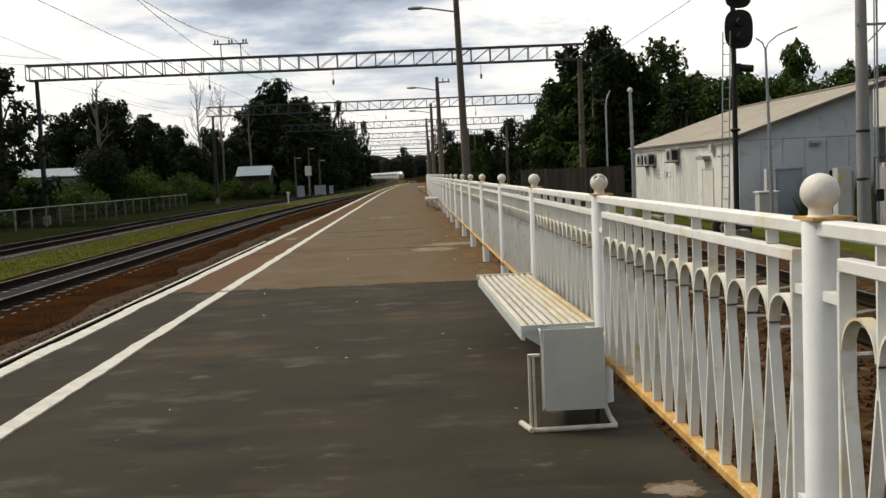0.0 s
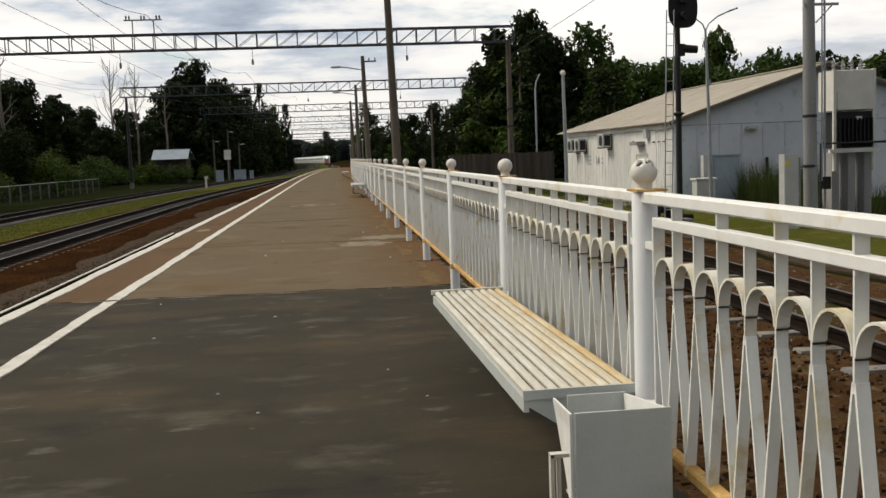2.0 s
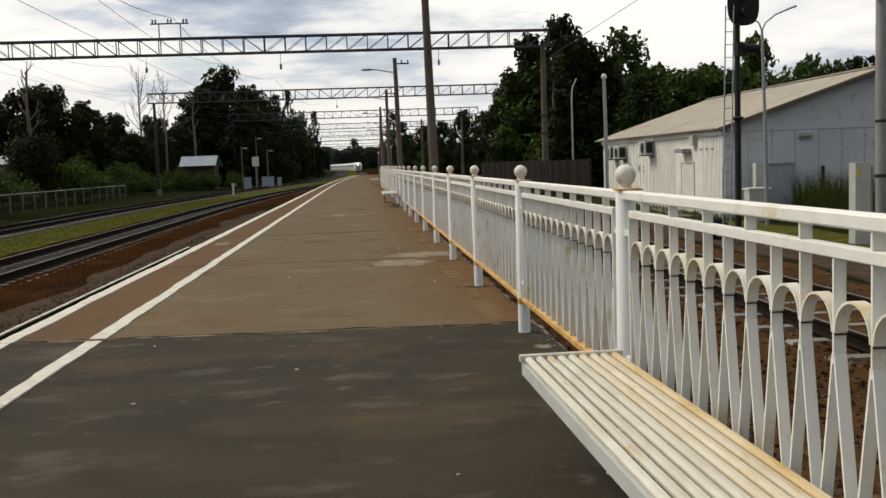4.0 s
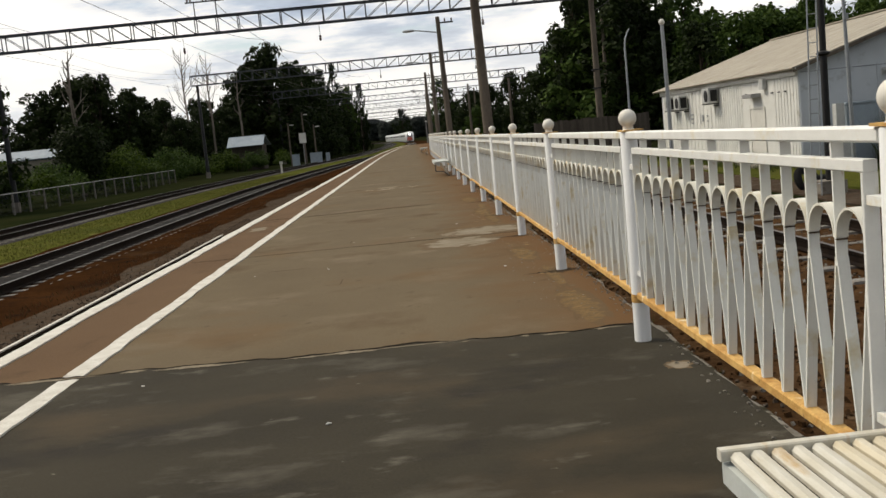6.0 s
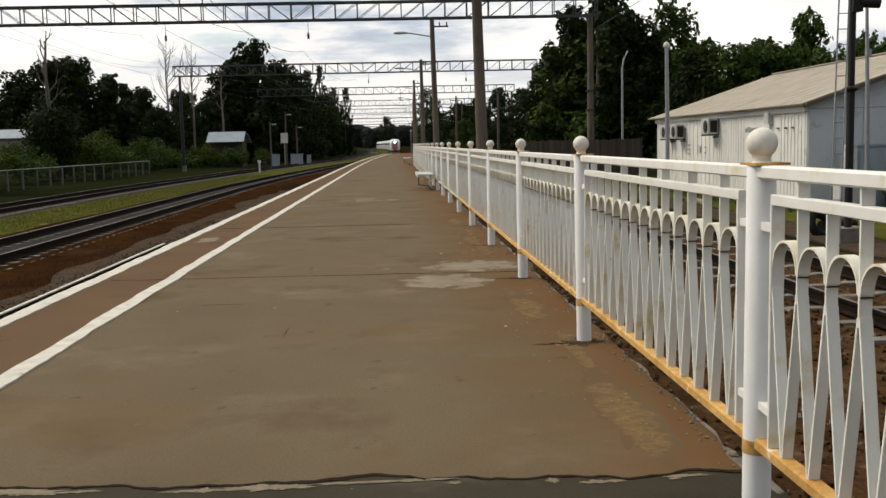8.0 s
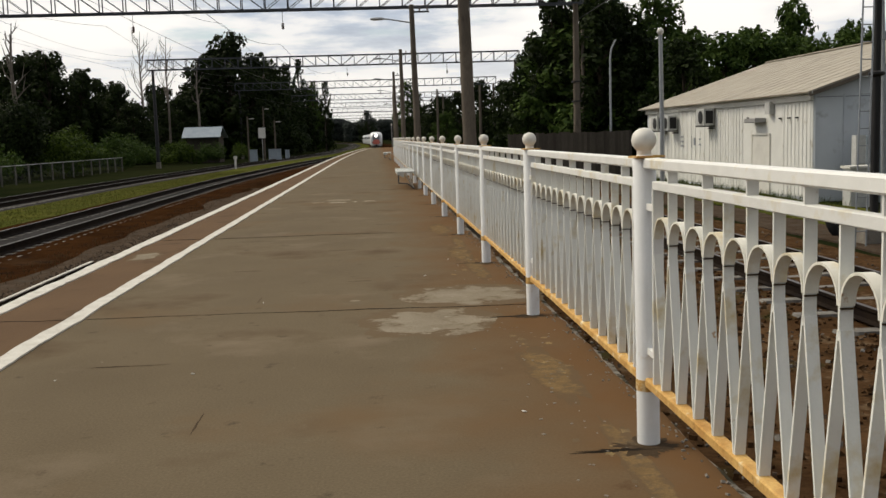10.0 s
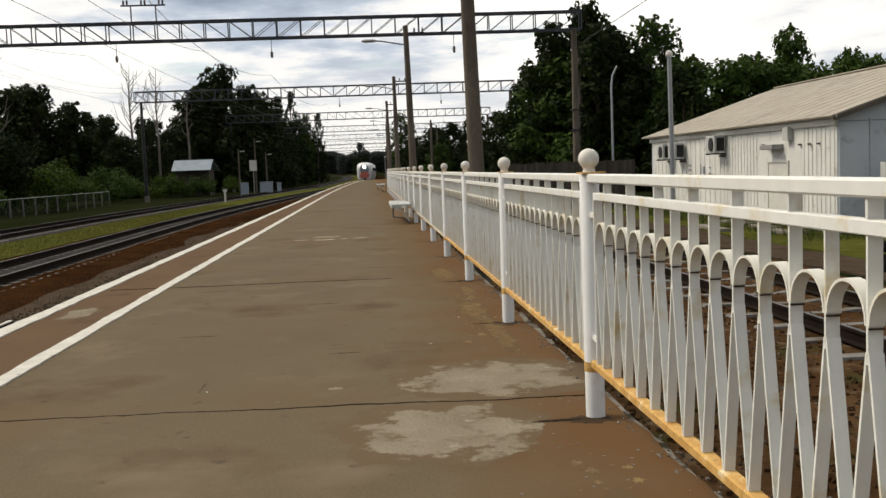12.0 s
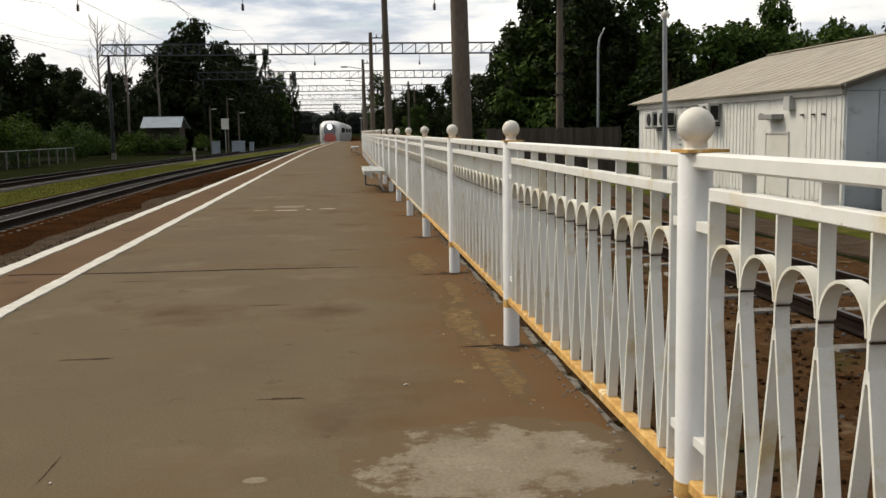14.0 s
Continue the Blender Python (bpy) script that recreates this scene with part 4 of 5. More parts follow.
# ---- masts and lamps along the platform ----
def light_pole(h, arm, label):
    p = thing("lamp_post", label, "lamp post", "platform lamp posts")
    part("pole", Shape().tube([(0, 0, GROUND_Z), (0, 0, 0.6), (-0.03, 0, h)], [0.125, 0.115, 0.075], 14), M_POLE, p, "", True)
    part("arm", Shape().tube([(-0.04, 0, h - 0.55), (-0.75, 0, h - 0.42), (-0.95, 0, h - 0.40)], 0.022, 8), M_GALV, p, "", True)
    hd = Shape()
    hd.loft([[(-0.9 - x, w * math.cos(a), h - 0.40 + t * math.sin(a)) for a in [2 * math.pi * i / 10 for i in range(10)]] for x, w, t in ((0.0, 0.03, 0.03), (0.08, 0.07, 0.045), (0.3, 0.09, 0.05), (0.42, 0.05, 0.025))])
    part("lamp_head", hd, M_GALV, p, "", True)
    part("cross_arm", Shape().box((0.24, 0, h - 0.22), (0.55, 0.05, 0.05)), M_IRON, p)
    for x in (0.22, 0.46):
        part("insulator", Shape().lathe([(0.012, 0), (0.03, 0.03), (0.022, 0.06), (0.03, 0.08), (0.008, 0.13)], (x, 0, h - 0.195), 8), M_INS, p, "", True)
    return p


lp = light_pole(6.15, 1, "weathered concrete lamp post behind the platform fence")
lp.matrix_basis = pose(2.12, 26.7, 0, 0, -0.8, 0)
lp2 = light_pole(5.4, 1, "weathered concrete lamp post behind the platform fence")
lp2.matrix_basis = pose(1.95, 42.0, 0, 0, -0.5, 0)
for y in (57.3, 72.6, 88.0, 103.5, 119):
    copy_thing(lp2, pose(1.95 + swing(y) * 1.3, y, 0, 0, random.uniform(-0.8, 0.5), 0))


# ---- overhead line gantries ----
def gantry(y, xl, xr, zt, label):
    gt = thing("line_gantry", label, "gantry", "overhead line gantries")
    zb, d = zt - 1.05, 0.35
    for x, m, r in ((xl, M_IRON, 0.17), (xr, M_POLE, 0.21)):
        base = Shape().tube([(x, y, GROUND_Z), (x, y, zb)], [r * 1.15, r * 0.8], 10)
        part("column", base, m, gt, "", True)
        if m is M_POLE:
            for z in (3.2, 4.4):
                part("collar", Shape().box((x, y, z), (0.55, 0.5, 0.07)), M_IRON, gt)
        else:
            part("footing", Shape().box((x, y, GROUND_Z + 0.3), (0.42, 0.42, 0.7)), M_CONC, gt)
    x0, x1 = xl - 0.6, xr + 0.4
    for yy in (y - d, y + d):
        for z in (zb, zt):
            part("chord", Shape().box(((x0 + x1) / 2, yy, z), (x1 - x0, 0.10, 0.10)), M_LATTICE, gt)
    n = int((x1 - x0) / 1.35)
    st = (x1 - x0) / n
    for i in range(n + 1):
        x = x0 + i * st
        w = Shape()
        for yy in (y - d, y + d):
            w.box((x, yy, (zb + zt) / 2), (0.06, 0.05, zt - zb - 0.1))
        w.box((x, y, zt), (0.05, 2 * d, 0.05)).box((x, y, zb), (0.05, 2 * d, 0.05))
        part("frame", w, M_LATTICE, gt)
        if i < n:
            b = Shape()
            s = 1 if i >= n / 2 else -1
            a, c = (x, zb) if s > 0 else (x, zt), (x + st, zt) if s > 0 else (x + st, zb)
            for yy in (y - d, y + d):
                b.tube([(a[0], yy, a[1]), (c[0], yy, c[1])], 0.022, 5)
            part("diagonal", b, M_LATTICE, gt)
    return gt


def insulator_drop(x, y, z, length=0.75):
    t = thing("line_insulator", "dark porcelain insulator hanging from the gantry", "insulator", "gantry insulators")
    part("rod", Shape().tube([(x, y, z), (x, y, z - length)], 0.018, 6), M_IRON, t)
    part("string", Shape().lathe([(0.03, 0), (0.10, -0.05), (0.045, -0.09), (0.11, -0.14), (0.045, -0.18), (0.11, -0.23), (0.05, -0.28), (0.10, -0.33), (0.03, -0.38)], (x, y, z - length), 10), M_INS, t, "", True)


G_SPAN = []
for i, (y, xl, xr) in enumerate([(71, -25.6, 13.1), (116, -22.3, 15.9), (161, -19.5, 19), (206, -17.5, 20), (251, -16.5, 20.5), (296, -16.2, 20.6), (341, -16.5, 20), (386, -17.5, 19.5), (431, -19.5, 17.5), (476, -22, 15)]):
    gantry(y, xl, xr, 10.15, "long steel lattice gantry over the tracks on two columns")
    G_SPAN.append((y, xl, xr))
    for x in (MAIN_X + bend(y) + 3.6, MAIN_X + bend(y) - 5.2, MAIN_X + bend(y) + 14.2) if i < 4 else ():
        insulator_drop(x, y, 9.1)
# bracket with three insulators standing on the first gantry
br = thing("line_bracket", "small bracket with insulators standing on the gantry", "bracket")
part("upright", Shape().box((-12.5, 71, 10.65), (0.06, 0.06, 0.95)).box((-11.1, 71, 10.65), (0.06, 0.06, 0.95)), M_IRON, br)
part("cross_bar", Shape().box((-11.8, 71, 11.15), (2.5, 0.08, 0.08)), M_IRON, br)
for x in (-12.9, -12.7, -11.9, -11.7, -10.9, -10.7):
    part("insulator", Shape().lathe([(0.02, 0), (0.07, 0.06), (0.05, 0.12), (0.07, 0.18), (0.02, 0.28)], (x, 71, 11.19), 8), M_INS, br, "", True)


def wire(name, pts, r, label):
    s = Shape()
    s.tube(pts, r, 5)
    tagged(part(name, s, M_WIRE), label, "cable", "overhead cables")


def sag_line(x, z, y0, y1, step, dip, fn):
    pts, y = [], y0
    while y < y1:
        for k in range(8):
            f = k / 8
            yy = y + f * step
            pts.append((x + fn(yy), yy, z - dip * 4 * f * (1 - f)))
        y += step
    return pts


wire("catenary_wire", sag_line(MAIN_X, 8.4, -19, 470, 45, 1.1, bend), 0.011, "dark sagging carrier cable over the main track")
wire("contact_wire", sag_line(MAIN_X, 6.1, -19, 470, 45, 0.05, bend), 0.009, "dark contact wire over the main track")
wire("catenary_wire", sag_line(SECOND_X, 8.4, -19, 470, 45, 1.1, bend), 0.009, "dark sagging carrier cable over the second track")
wire("second_wire", sag_line(SECOND_X, 6.1, -19, 470, 45, 0.05, bend), 0.007, "dark contact wire over the second track")
wire("feeder_cable", sag_line(-11.8, 11.5, -19, 470, 45, 1.3, bend), 0.018, "dark feeder cable on the gantry brackets")
wire("feeder_cable", sag_line(-24.5, 10.6, -19, 160, 45, 1.3, bend), 0.010, "dark feeder cable along the gantry columns")
wire("feeder_cable", sag_line(-25.4, 10.2, -19, 160, 45, 1.3, bend), 0.010, "dark feeder cable along the gantry columns")
wire("yard_cable", [(13.1, 71, 8.06), (18, 71, 11.0), (24, 71, 14.6), (30, 71, 18.2)], 0.022, "dark cable rising from the gantry end")


# ---- right of the siding: signal, poles, sheds ----
sig = thing("railway_signal", "dark railway light signal on a mast with a ladder", "signal")
SX, SY = 10.5, 29.9
part("mast", Shape().tube([(SX, SY, GROUND_Z), (SX, SY, 2.3)], [0.085, 0.085], 12).tube([(SX, SY, 2.3), (SX, SY, 7.2)], 0.078, 12), M_BLACK, sig, "", True)
part("collar", Shape().lathe([(0.08, 0), (0.16, 0.05), (0.16, 0.09), (0.06, 0.14)], (SX, SY, 2.2), 12), M_BLACK, sig, "", True)
part("footing", Shape().box((SX, SY, GROUND_Z + 0.15), (0.6, 0.6, 0.4)), M_CONC, sig)


def plate_ring(cx, cz, hw, hh, y):
    pts = []
    for i in range(28):
        a = 2 * math.pi * i / 28
        c, s_ = math.cos(a), math.sin(a)
        pts.append((cx + hw * math.copysign(abs(c) ** 0.7, c), y, cz + hh * math.copysign(abs(s_) ** 0.7, s_)))
    return pts


for cz, hh in ((5.27, 0.58), (6.47, 0.58)):
    hd = part("signal_head", Shape().loft([plate_ring(SX + 0.14, cz, 0.43, hh, SY - 0.10), plate_ring(SX + 0.14, cz, 0.43, hh, SY - 0.07)]), M_BLACK, sig, "rounded black back plate")
    part("lamp_case", Shape().box((SX + 0.14, SY + 0.08, cz), (0.34, 0.28, 0.85)), M_BLACK, hd)
    for dz in (-0.22, 0.22):
        hood = Shape().tube([(SX + 0.14, SY - 0.10, cz + dz), (SX + 0.14, SY - 0.38, cz + dz - 0.03)], [0.12, 0.125], 14)
        part("lens_hood", hood, M_BLACK, hd, "", True)
part("side_lamp", Shape().box((SX + 0.06, SY - 0.02, 4.08), (0.22, 0.24, 0.34)).tube([(SX + 0.12, SY - 0.05, 4.12), (SX + 0.55, SY - 0.08, 4.08)], [0.12, 0.11], 12), M_BLACK, sig, "small hooded lamp on the mast", True)
lad = Shape()
for x in (SX - 0.66, SX - 0.44):
    lad.tube([(x, SY - 0.55, GROUND_Z), (x + 0.28, SY - 0.2, 5.2)], 0.018, 6)
part("ladder_rail", lad, M_GALV, sig)
for i in range(18):
    f = (i + 1) / 19
    x = SX - 0.66 + 0.28 * f
    y, z = SY - 0.55 + 0.35 * f, GROUND_Z + 6.3 * f
    part("rung", Shape().tube([(x, y, z), (x + 0.22, y, z)], 0.012, 5), M_GALV, sig)

ball_lamp = thing("ball_lamp_post", "slim grey lamp post with a small white globe", "lamp post")
part("pole", Shape().tube([(11.2, 46.7, GROUND_Z), (11.2, 46.7, 1.2), (11.15, 46.7, 4.75)], [0.09, 0.085, 0.07], 10), M_GALV, ball_lamp, "", True)
part("globe", Shape().lathe([(0.05, 0), (0.11, 0.05), (0.13, 0.12), (0.10, 0.2), (0.03, 0.25)], (11.15, 46.7, 4.75), 12), M_TRIM, ball_lamp, "", True)

yl = thing("street_lamp", "slim grey street lamp with two upswept arms", "street lamp")
part("pole", Shape().tube([(13.65, 35.4, GROUND_Z), (13.6, 35.4, 1.8), (13.5, 35.4, 5.3)], [0.07, 0.06, 0.04], 10), M_GALV, yl, "", True)
part("arm", Shape().tube([(13.5, 35.4, 5.25), (13.62, 35.4, 5.5), (13.95, 35.4, 5.75), (14.45, 35.4, 5.95)], 0.025, 8), M_GALV, yl, "", True)
part("arm", Shape().tube([(13.5, 35.4, 5.25), (13.4, 35.4, 5.5), (13.15, 35.4, 5.68)], 0.025, 8), M_GALV, yl, "", True)
part("lamp_head", Shape().box((14.5, 35.4, 5.96), (0.3, 0.12, 0.06), Matrix.Rotation(radians(-18), 3, "Y")), M_GALV, yl)
part("bracket", Shape().box((13.56, 35.35, 3.5), (0.14, 0.1, 0.18)), M_GALV, yl)

cl = thing("street_lamp", "slim pale street lamp with one curved arm", "street lamp")
part("pole", Shape().tube([(13.4, 63.6, GROUND_Z), (13.4, 63.6, 5.2), (13.47, 63.6, 5.7), (13.72, 63.6, 6.2)], [0.07, 0.055, 0.045, 0.035], 10), M_GALV, cl, "", True)

for x, y, h in ((17.6, 90, 9.5), (9.6, 150, 8.0), (12.4, 178, 8.5), (13.3, 128, 7.2)):
    t = thing("timber_pole", "dark weathered line pole among the trees", "pole", "line poles")
    part("pole", Shape().tube([(x, y, GROUND_Z), (x, y, h)], [0.2, 0.13], 10), M_POLE, t, "", True)
    part("cross_arm", Shape().box((x, y, h - 0.6), (1.3, 0.1, 0.1)), M_IRON, t)

bp = thing("concrete_pole", "thick pale concrete pole with cross arms and conduits", "pole")
BX, BY = 13.9, 28.7
part("pole", Shape().tube([(BX, BY, GROUND_Z), (BX - 0.05, BY, 4), (BX - 0.1, BY, 10)], [0.20, 0.17, 0.12], 14), M_PALEPOLE, bp, "", True)
part("conduit", Shape().tube([(BX + 0.42, BY, GROUND_Z), (BX + 0.40, BY, 6.8)], 0.03, 8).tube([(BX + 0.28, BY - 0.1, 0.2), (BX + 0.28, BY - 0.1, 6.6)], 0.02, 8), M_GALV, bp)
for z in (5.1, 6.3):
    part("cross_arm", Shape().box((BX + 0.25, BY - 0.1, z), (1.0, 0.07, 0.07)).tube([(BX + 0.6, BY - 0.1, z), (BX + 0.1, BY - 0.1, z - 0.5)], 0.02, 6), M_GALV, bp)
for z in (0.6, 2.0):
    part("strap", Shape().lathe([(0.19, 0), (0.195, 0.02), (0.195, 0.06), (0.19, 0.08)], (BX - 0.03, BY, z), 14), M_IRON, bp)
part("junction_box", Shape().box((BX + 0.42, BY - 0.08, 0.15), (0.2, 0.14, 0.35)), M_BLACK, bp)

tr = thing("transformer_kiosk", "white transformer kiosk on concrete legs with insulators on top", "transformer")
TX, TY = 15.45, 29.6
part("cabinet", Shape().box((TX, TY, 2.75), (1.25, 0.9, 1.15), None, 0.02), M_TRIM, tr, "white sheet-metal cabinet")
part("frame", Shape().box((TX - 0.6, TY - 0.42, 1.9), (0.08, 0.08, 2.9)).box((TX + 0.6, TY - 0.42, 1.9), (0.08, 0.08, 2.9)).box((TX, TY - 0.42, 1.02), (1.5, 0.12, 0.1)), M_TRIM, tr)
part("door", Shape().box((TX + 0.02, TY - 0.47, 2.45), (1.1, 0.03, 0.5)), M_TRIM, tr)
part("transformer", Shape().box((TX + 0.05, TY, 1.62), (1.1, 0.8, 1.05)), M_BLACK, tr, "black oil transformer with fins")
part("plate", Shape().box((TX + 0.15, TY - 0.412, 1.95), (0.18, 0.012, 0.1)), M_TRIM, tr)
for i in range(9):
    part("fin", Shape().box((TX - 0.45 + i * 0.12, TY - 0.46, 1.55), (0.03, 0.12, 0.8)), M_BLACK, tr)
for i in range(4):
    part("insulator", Shape().lathe([(0.03, 0), (0.06, 0.05), (0.035, 0.09), (0.06, 0.14), (0.035, 0.18), (0.05, 0.23), (0.015, 0.32)], (TX - 0.45 + i * 0.28, TY - 0.1, 3.33), 8), M_PALEPOLE, tr, "", True)
for x in (-0.5, 0.0, 0.5):
    part("leg", Shape().box((TX + x, TY, -0.05), (0.22, 0.6, 2.1)), M_PALEPOLE, tr)
part("rail", Shape().tube([(TX - 1.1, TY - 0.6, GROUND_Z), (TX - 1.1, TY - 0.6, 1.25), (TX + 0.9, TY - 0.6, 1.25)], 0.035, 8), M_IRON, tr)

ec = thing("electric_cabinet", "narrow grey electric cabinet with a yellow sticker", "cabinet")
part("body", Shape().box((13.1, 28.4, -0.05), (0.42, 0.35, 2.1), None, 0.02), M_CAB2, ec)
part("sticker", Shape().box((12.98, 28.222, 0.75), (0.12, 0.006, 0.11)), M_YELLOW, ec)
rp = thing("reclining_post", "short grey post beside the electric cabinet", "post")
part("post", Shape().box((13.42, 28.5, -0.1), (0.1, 0.1, 2.0)), M_PALEPOLE, rp)

c2 = thing("signal_cabinet", "blue-grey metal cabinet before the gable wall", "cabinet")
part("body", Shape().box((15.95, 39.9, -0.1), (1.1, 0.6, 2.0), None, 0.02), M_CAB, c2)
part("door", Shape().box((15.95, 39.59, -0.1), (0.98, 0.02, 1.8)), M_CAB, c2)
part("roof", Shape().box((15.95, 39.9, 0.92), (1.2, 0.7, 0.06)), M_CAB, c2)
c1 = thing("signal_cabinet", "small pale grey metal cabinet before the gable wall", "cabinet")
part("body", Shape().box((14.62, 38.6, -0.55), (0.75, 0.5, 1.15), None, 0.02), M_CAB2, c1)
part("lid", Shape().box((14.62, 38.6, 0.05), (0.85, 0.6, 0.07), None, 0.01), M_TRIM, c1)
c3 = thing("signal_cabinet", "narrow tall pale metal cabinet before the gable wall", "cabinet")
part("body", Shape().box((15.1, 39.6, 0.0), (0.3, 0.3, 1.9), None, 0.01), M_CAB2, c3)

# ---- long shed ----
WX, WY0, WY1, EX, RX, RZ = 14.3, 40.9, 59.6, 2.42, 20.7, 4.5
FX = 2 * RX - WX
shed = thing("long_shed", "long low white sheet-metal shed with a tan pitched roof", "building")
core = Shape()
core.loft([[(WX, y, GROUND_Z), (FX, y, GROUND_Z), (FX, y, EX), (RX, y, RZ - 0.06), (WX, y, EX)] for y in (WY0, WY1)])
part("wall", core, M_GABLE, shed, "blue-grey sheet gable walls")
n = 0
y = WY0 + 0.02
while y < WY1 - 0.3:
    w = min(1.15, WY1 - y)
    rib = Shape().box((WX - 0.012, y + w / 2, (2.05 - 1.0) / 2), (0.02, w - 0.012, 3.05))
    if not (43.6 < y + w / 2 < 46.2):
        for k in range(4 if y < 49 else 2):
            rib.box((WX - 0.03, y + w * (k + 0.5) / (4 if y < 49 else 2), 0.525), (0.03, 0.06, 3.05), None, 0.01)
    part("wall_sheet", rib, M_WALL, shed, "white corrugated wall sheet")
    y += 1.15
part("fascia", Shape().box((WX - 0.06, (WY0 + WY1) / 2, 2.16), (0.10, WY1 - WY0, 0.2), None, 0.01), M_TRIM, shed)
part("eave_board", Shape().box((WX - 0.22, (WY0 + WY1) / 2, 2.31), (0.03, WY1 - WY0 + 0.7, 0.10)), M_TRIM, shed)
x = WX + 0.02
while x < FX - 0.4:
    part("gable_sheet", Shape().box((x + 0.46, WY0 - 0.012, 0.58), (0.91, 0.02, 3.3)).box((x + 0.02, WY0 - 0.03, 0.58), (0.04, 0.03, 3.3)), M_GABLE, shed, "blue-grey gable sheet")
    part("seam_strip", Shape().box((x + 0.46, WY0 - 0.028, 2.16), (0.86, 0.012, 0.03)), M_TGREY, shed)
    x += 0.93
slope = math.atan2(RZ - EX, RX - WX)
ln = (RX - WX + 0.35) / math.cos(slope)
y = WY0 - 0.35
while y < WY1 + 0.3:
    for s_ in (1, -1):
        cx = RX - s_ * (RX - WX + 0.35) / 2
        cz = RZ - (RX - WX + 0.35) / 2 * math.tan(slope)
        m = Matrix.Rotation(-s_ * slope, 3, "Y")
        sh = Shape().box((cx, y + 0.49, cz), (ln, 0.97, 0.04), m)
        sh.box((cx, y + 0.02, cz + 0.022), (ln, 0.03, 0.012), m)
        part("roof_sheet", sh, M_ROOF, shed, "tan roof sheet")
    y += 0.98
part("ridge_cap", Shape().box((RX, (WY0 + WY1) / 2, RZ + 0.03), (0.4, WY1 - WY0 + 0.7, 0.05)), M_ROOF, shed)
vg = Shape()
for s_ in (1, -1):
    cx, cz = RX - s_ * (RX - WX + 0.3) / 2, RZ - (RX - WX + 0.3) / 2 * math.tan(slope) - 0.09
    vg.box((cx, WY0 - 0.33, cz), (ln - 0.05, 0.03, 0.12), Matrix.Rotation(-s_ * slope, 3, "Y"))
part("barge_board", vg, M_POLE, shed, "brown barge board along the gable")
dr = part("door", Shape().box((WX - 0.035, 45.0, -0.05), (0.03, 1.5, 2.0)), M_TRIM, shed, "plain white door")
part("door_frame", Shape().box((WX - 0.045, 44.2, -0.02), (0.05, 0.06, 2.1)).box((WX - 0.045, 45.8, -0.02), (0.05, 0.06, 2.1)).box((WX - 0.045, 45.0, 1.03), (0.05, 1.66, 0.06)), M_TRIM, dr)
part("door_lamp", Shape().box((WX - 0.22, 45.1, 1.52), (0.4, 1.0, 0.16), None, 0.02), M_PALEPOLE, shed, "grey hooded lamp over the door")
part("lamp_stalk", Shape().tube([(WX, 46.4, 1.63), (WX - 0.2, 45.7, 1.6)], 0.03, 6), M_IRON, shed)
part("alarm_box", Shape().box((WX - 0.12, 44.05, 1.92), (0.2, 0.4, 0.42), None, 0.02), M_CAB2, shed)
for y in (42.0, 42.6, 43.3):
    part("hook", Shape().box((WX - 0.07, y, 1.55), (0.05, 0.16, 0.05)), M_IRON, shed)
part("gable_lamp", Shape().box((17.5, WY0 - 0.2, 1.98), (0.42, 0.3, 0.12)).box((17.5, WY0 - 0.06, 1.9), (0.5, 0.06, 0.2)), M_CAB2, shed, "small lamp on the gable")
part("gable_pipe", Shape().tube([(18.2, WY0 - 0.06, -1.0), (18.2, WY0 - 0.06, 0.75)], 0.06, 8), M_IRON, shed)
for y, z in ((50.1, 1.74), (54.9, 1.58), (56.6, 1.58)):
    ac = thing("air_conditioner", "pale outdoor air-conditioner unit on a wall bracket", "air conditioner", "air conditioners on the shed")
    case = part("casing", Shape().box((WX - 0.32, y, z), (0.42, 0.95, 0.66), None, 0.02), M_CAB2, ac)
    part("fan_grille", Shape().lathe([(0.26, 0), (0.26, 0.02), (0.22, 0.025)], n=18), M_BLACK, ac, "dark round fan grille", False, pose(WX - 0.54, y - 0.12, z, 0, -90, 0))
    part("side_vent", Shape().box((WX - 0.30, y - 0.482, z), (0.3, 0.012, 0.5)), M_BLACK, ac, "dark side vent")
    part("bracket", Shape().box((WX - 0.3, y - 0.35, z - 0.36), (0.55, 0.04, 0.05)).box((WX - 0.3, y + 0.35, z - 0.36), (0.55, 0.04, 0.05)).box((WX - 0.04, y, z - 0.45), (0.04, 0.8, 0.05)), M_IRON, ac)
# unreadable dark marks on the wall
mk = thing("wall_sign", "faded dark lettering marks on the shed wall", "sign")
for i, (y, z, w, h) in enumerate([(53.9, 0.95, 0.4, 0.06), (53.9, 0.75, 0.4, 0.06), (53.9, 0.55, 0.4, 0.06), (52.6, 0.75, 0.06, 0.5), (52.2, 0.75, 0.22, 0.3), (51.5, 0.85, 0.25, 0.06), (51.5, 0.62, 0.25, 0.06)]):
    part("bar", Shape().box((WX - 0.055, y, z), (0.006, w, h)), M_TGREY, mk)

wf = thing("board_fence", "dark weathered board fence behind the shed", "fence")
x = 7.6
while x < 14.2:
    h = 2.42 + random.uniform(-0.04, 0.04)
    part("board", Shape().box((x, 62 + random.uniform(-0.01, 0.01), GROUND_Z + h / 2), (0.145, 0.025, h)), M_FENCEW, wf)
    x += 0.15
part("rail", Shape().box((10.9, 62.05, 0.9), (6.6, 0.05, 0.1)).box((10.9, 62.05, -0.5), (6.6, 0.05, 0.1)), M_FENCEW, wf)

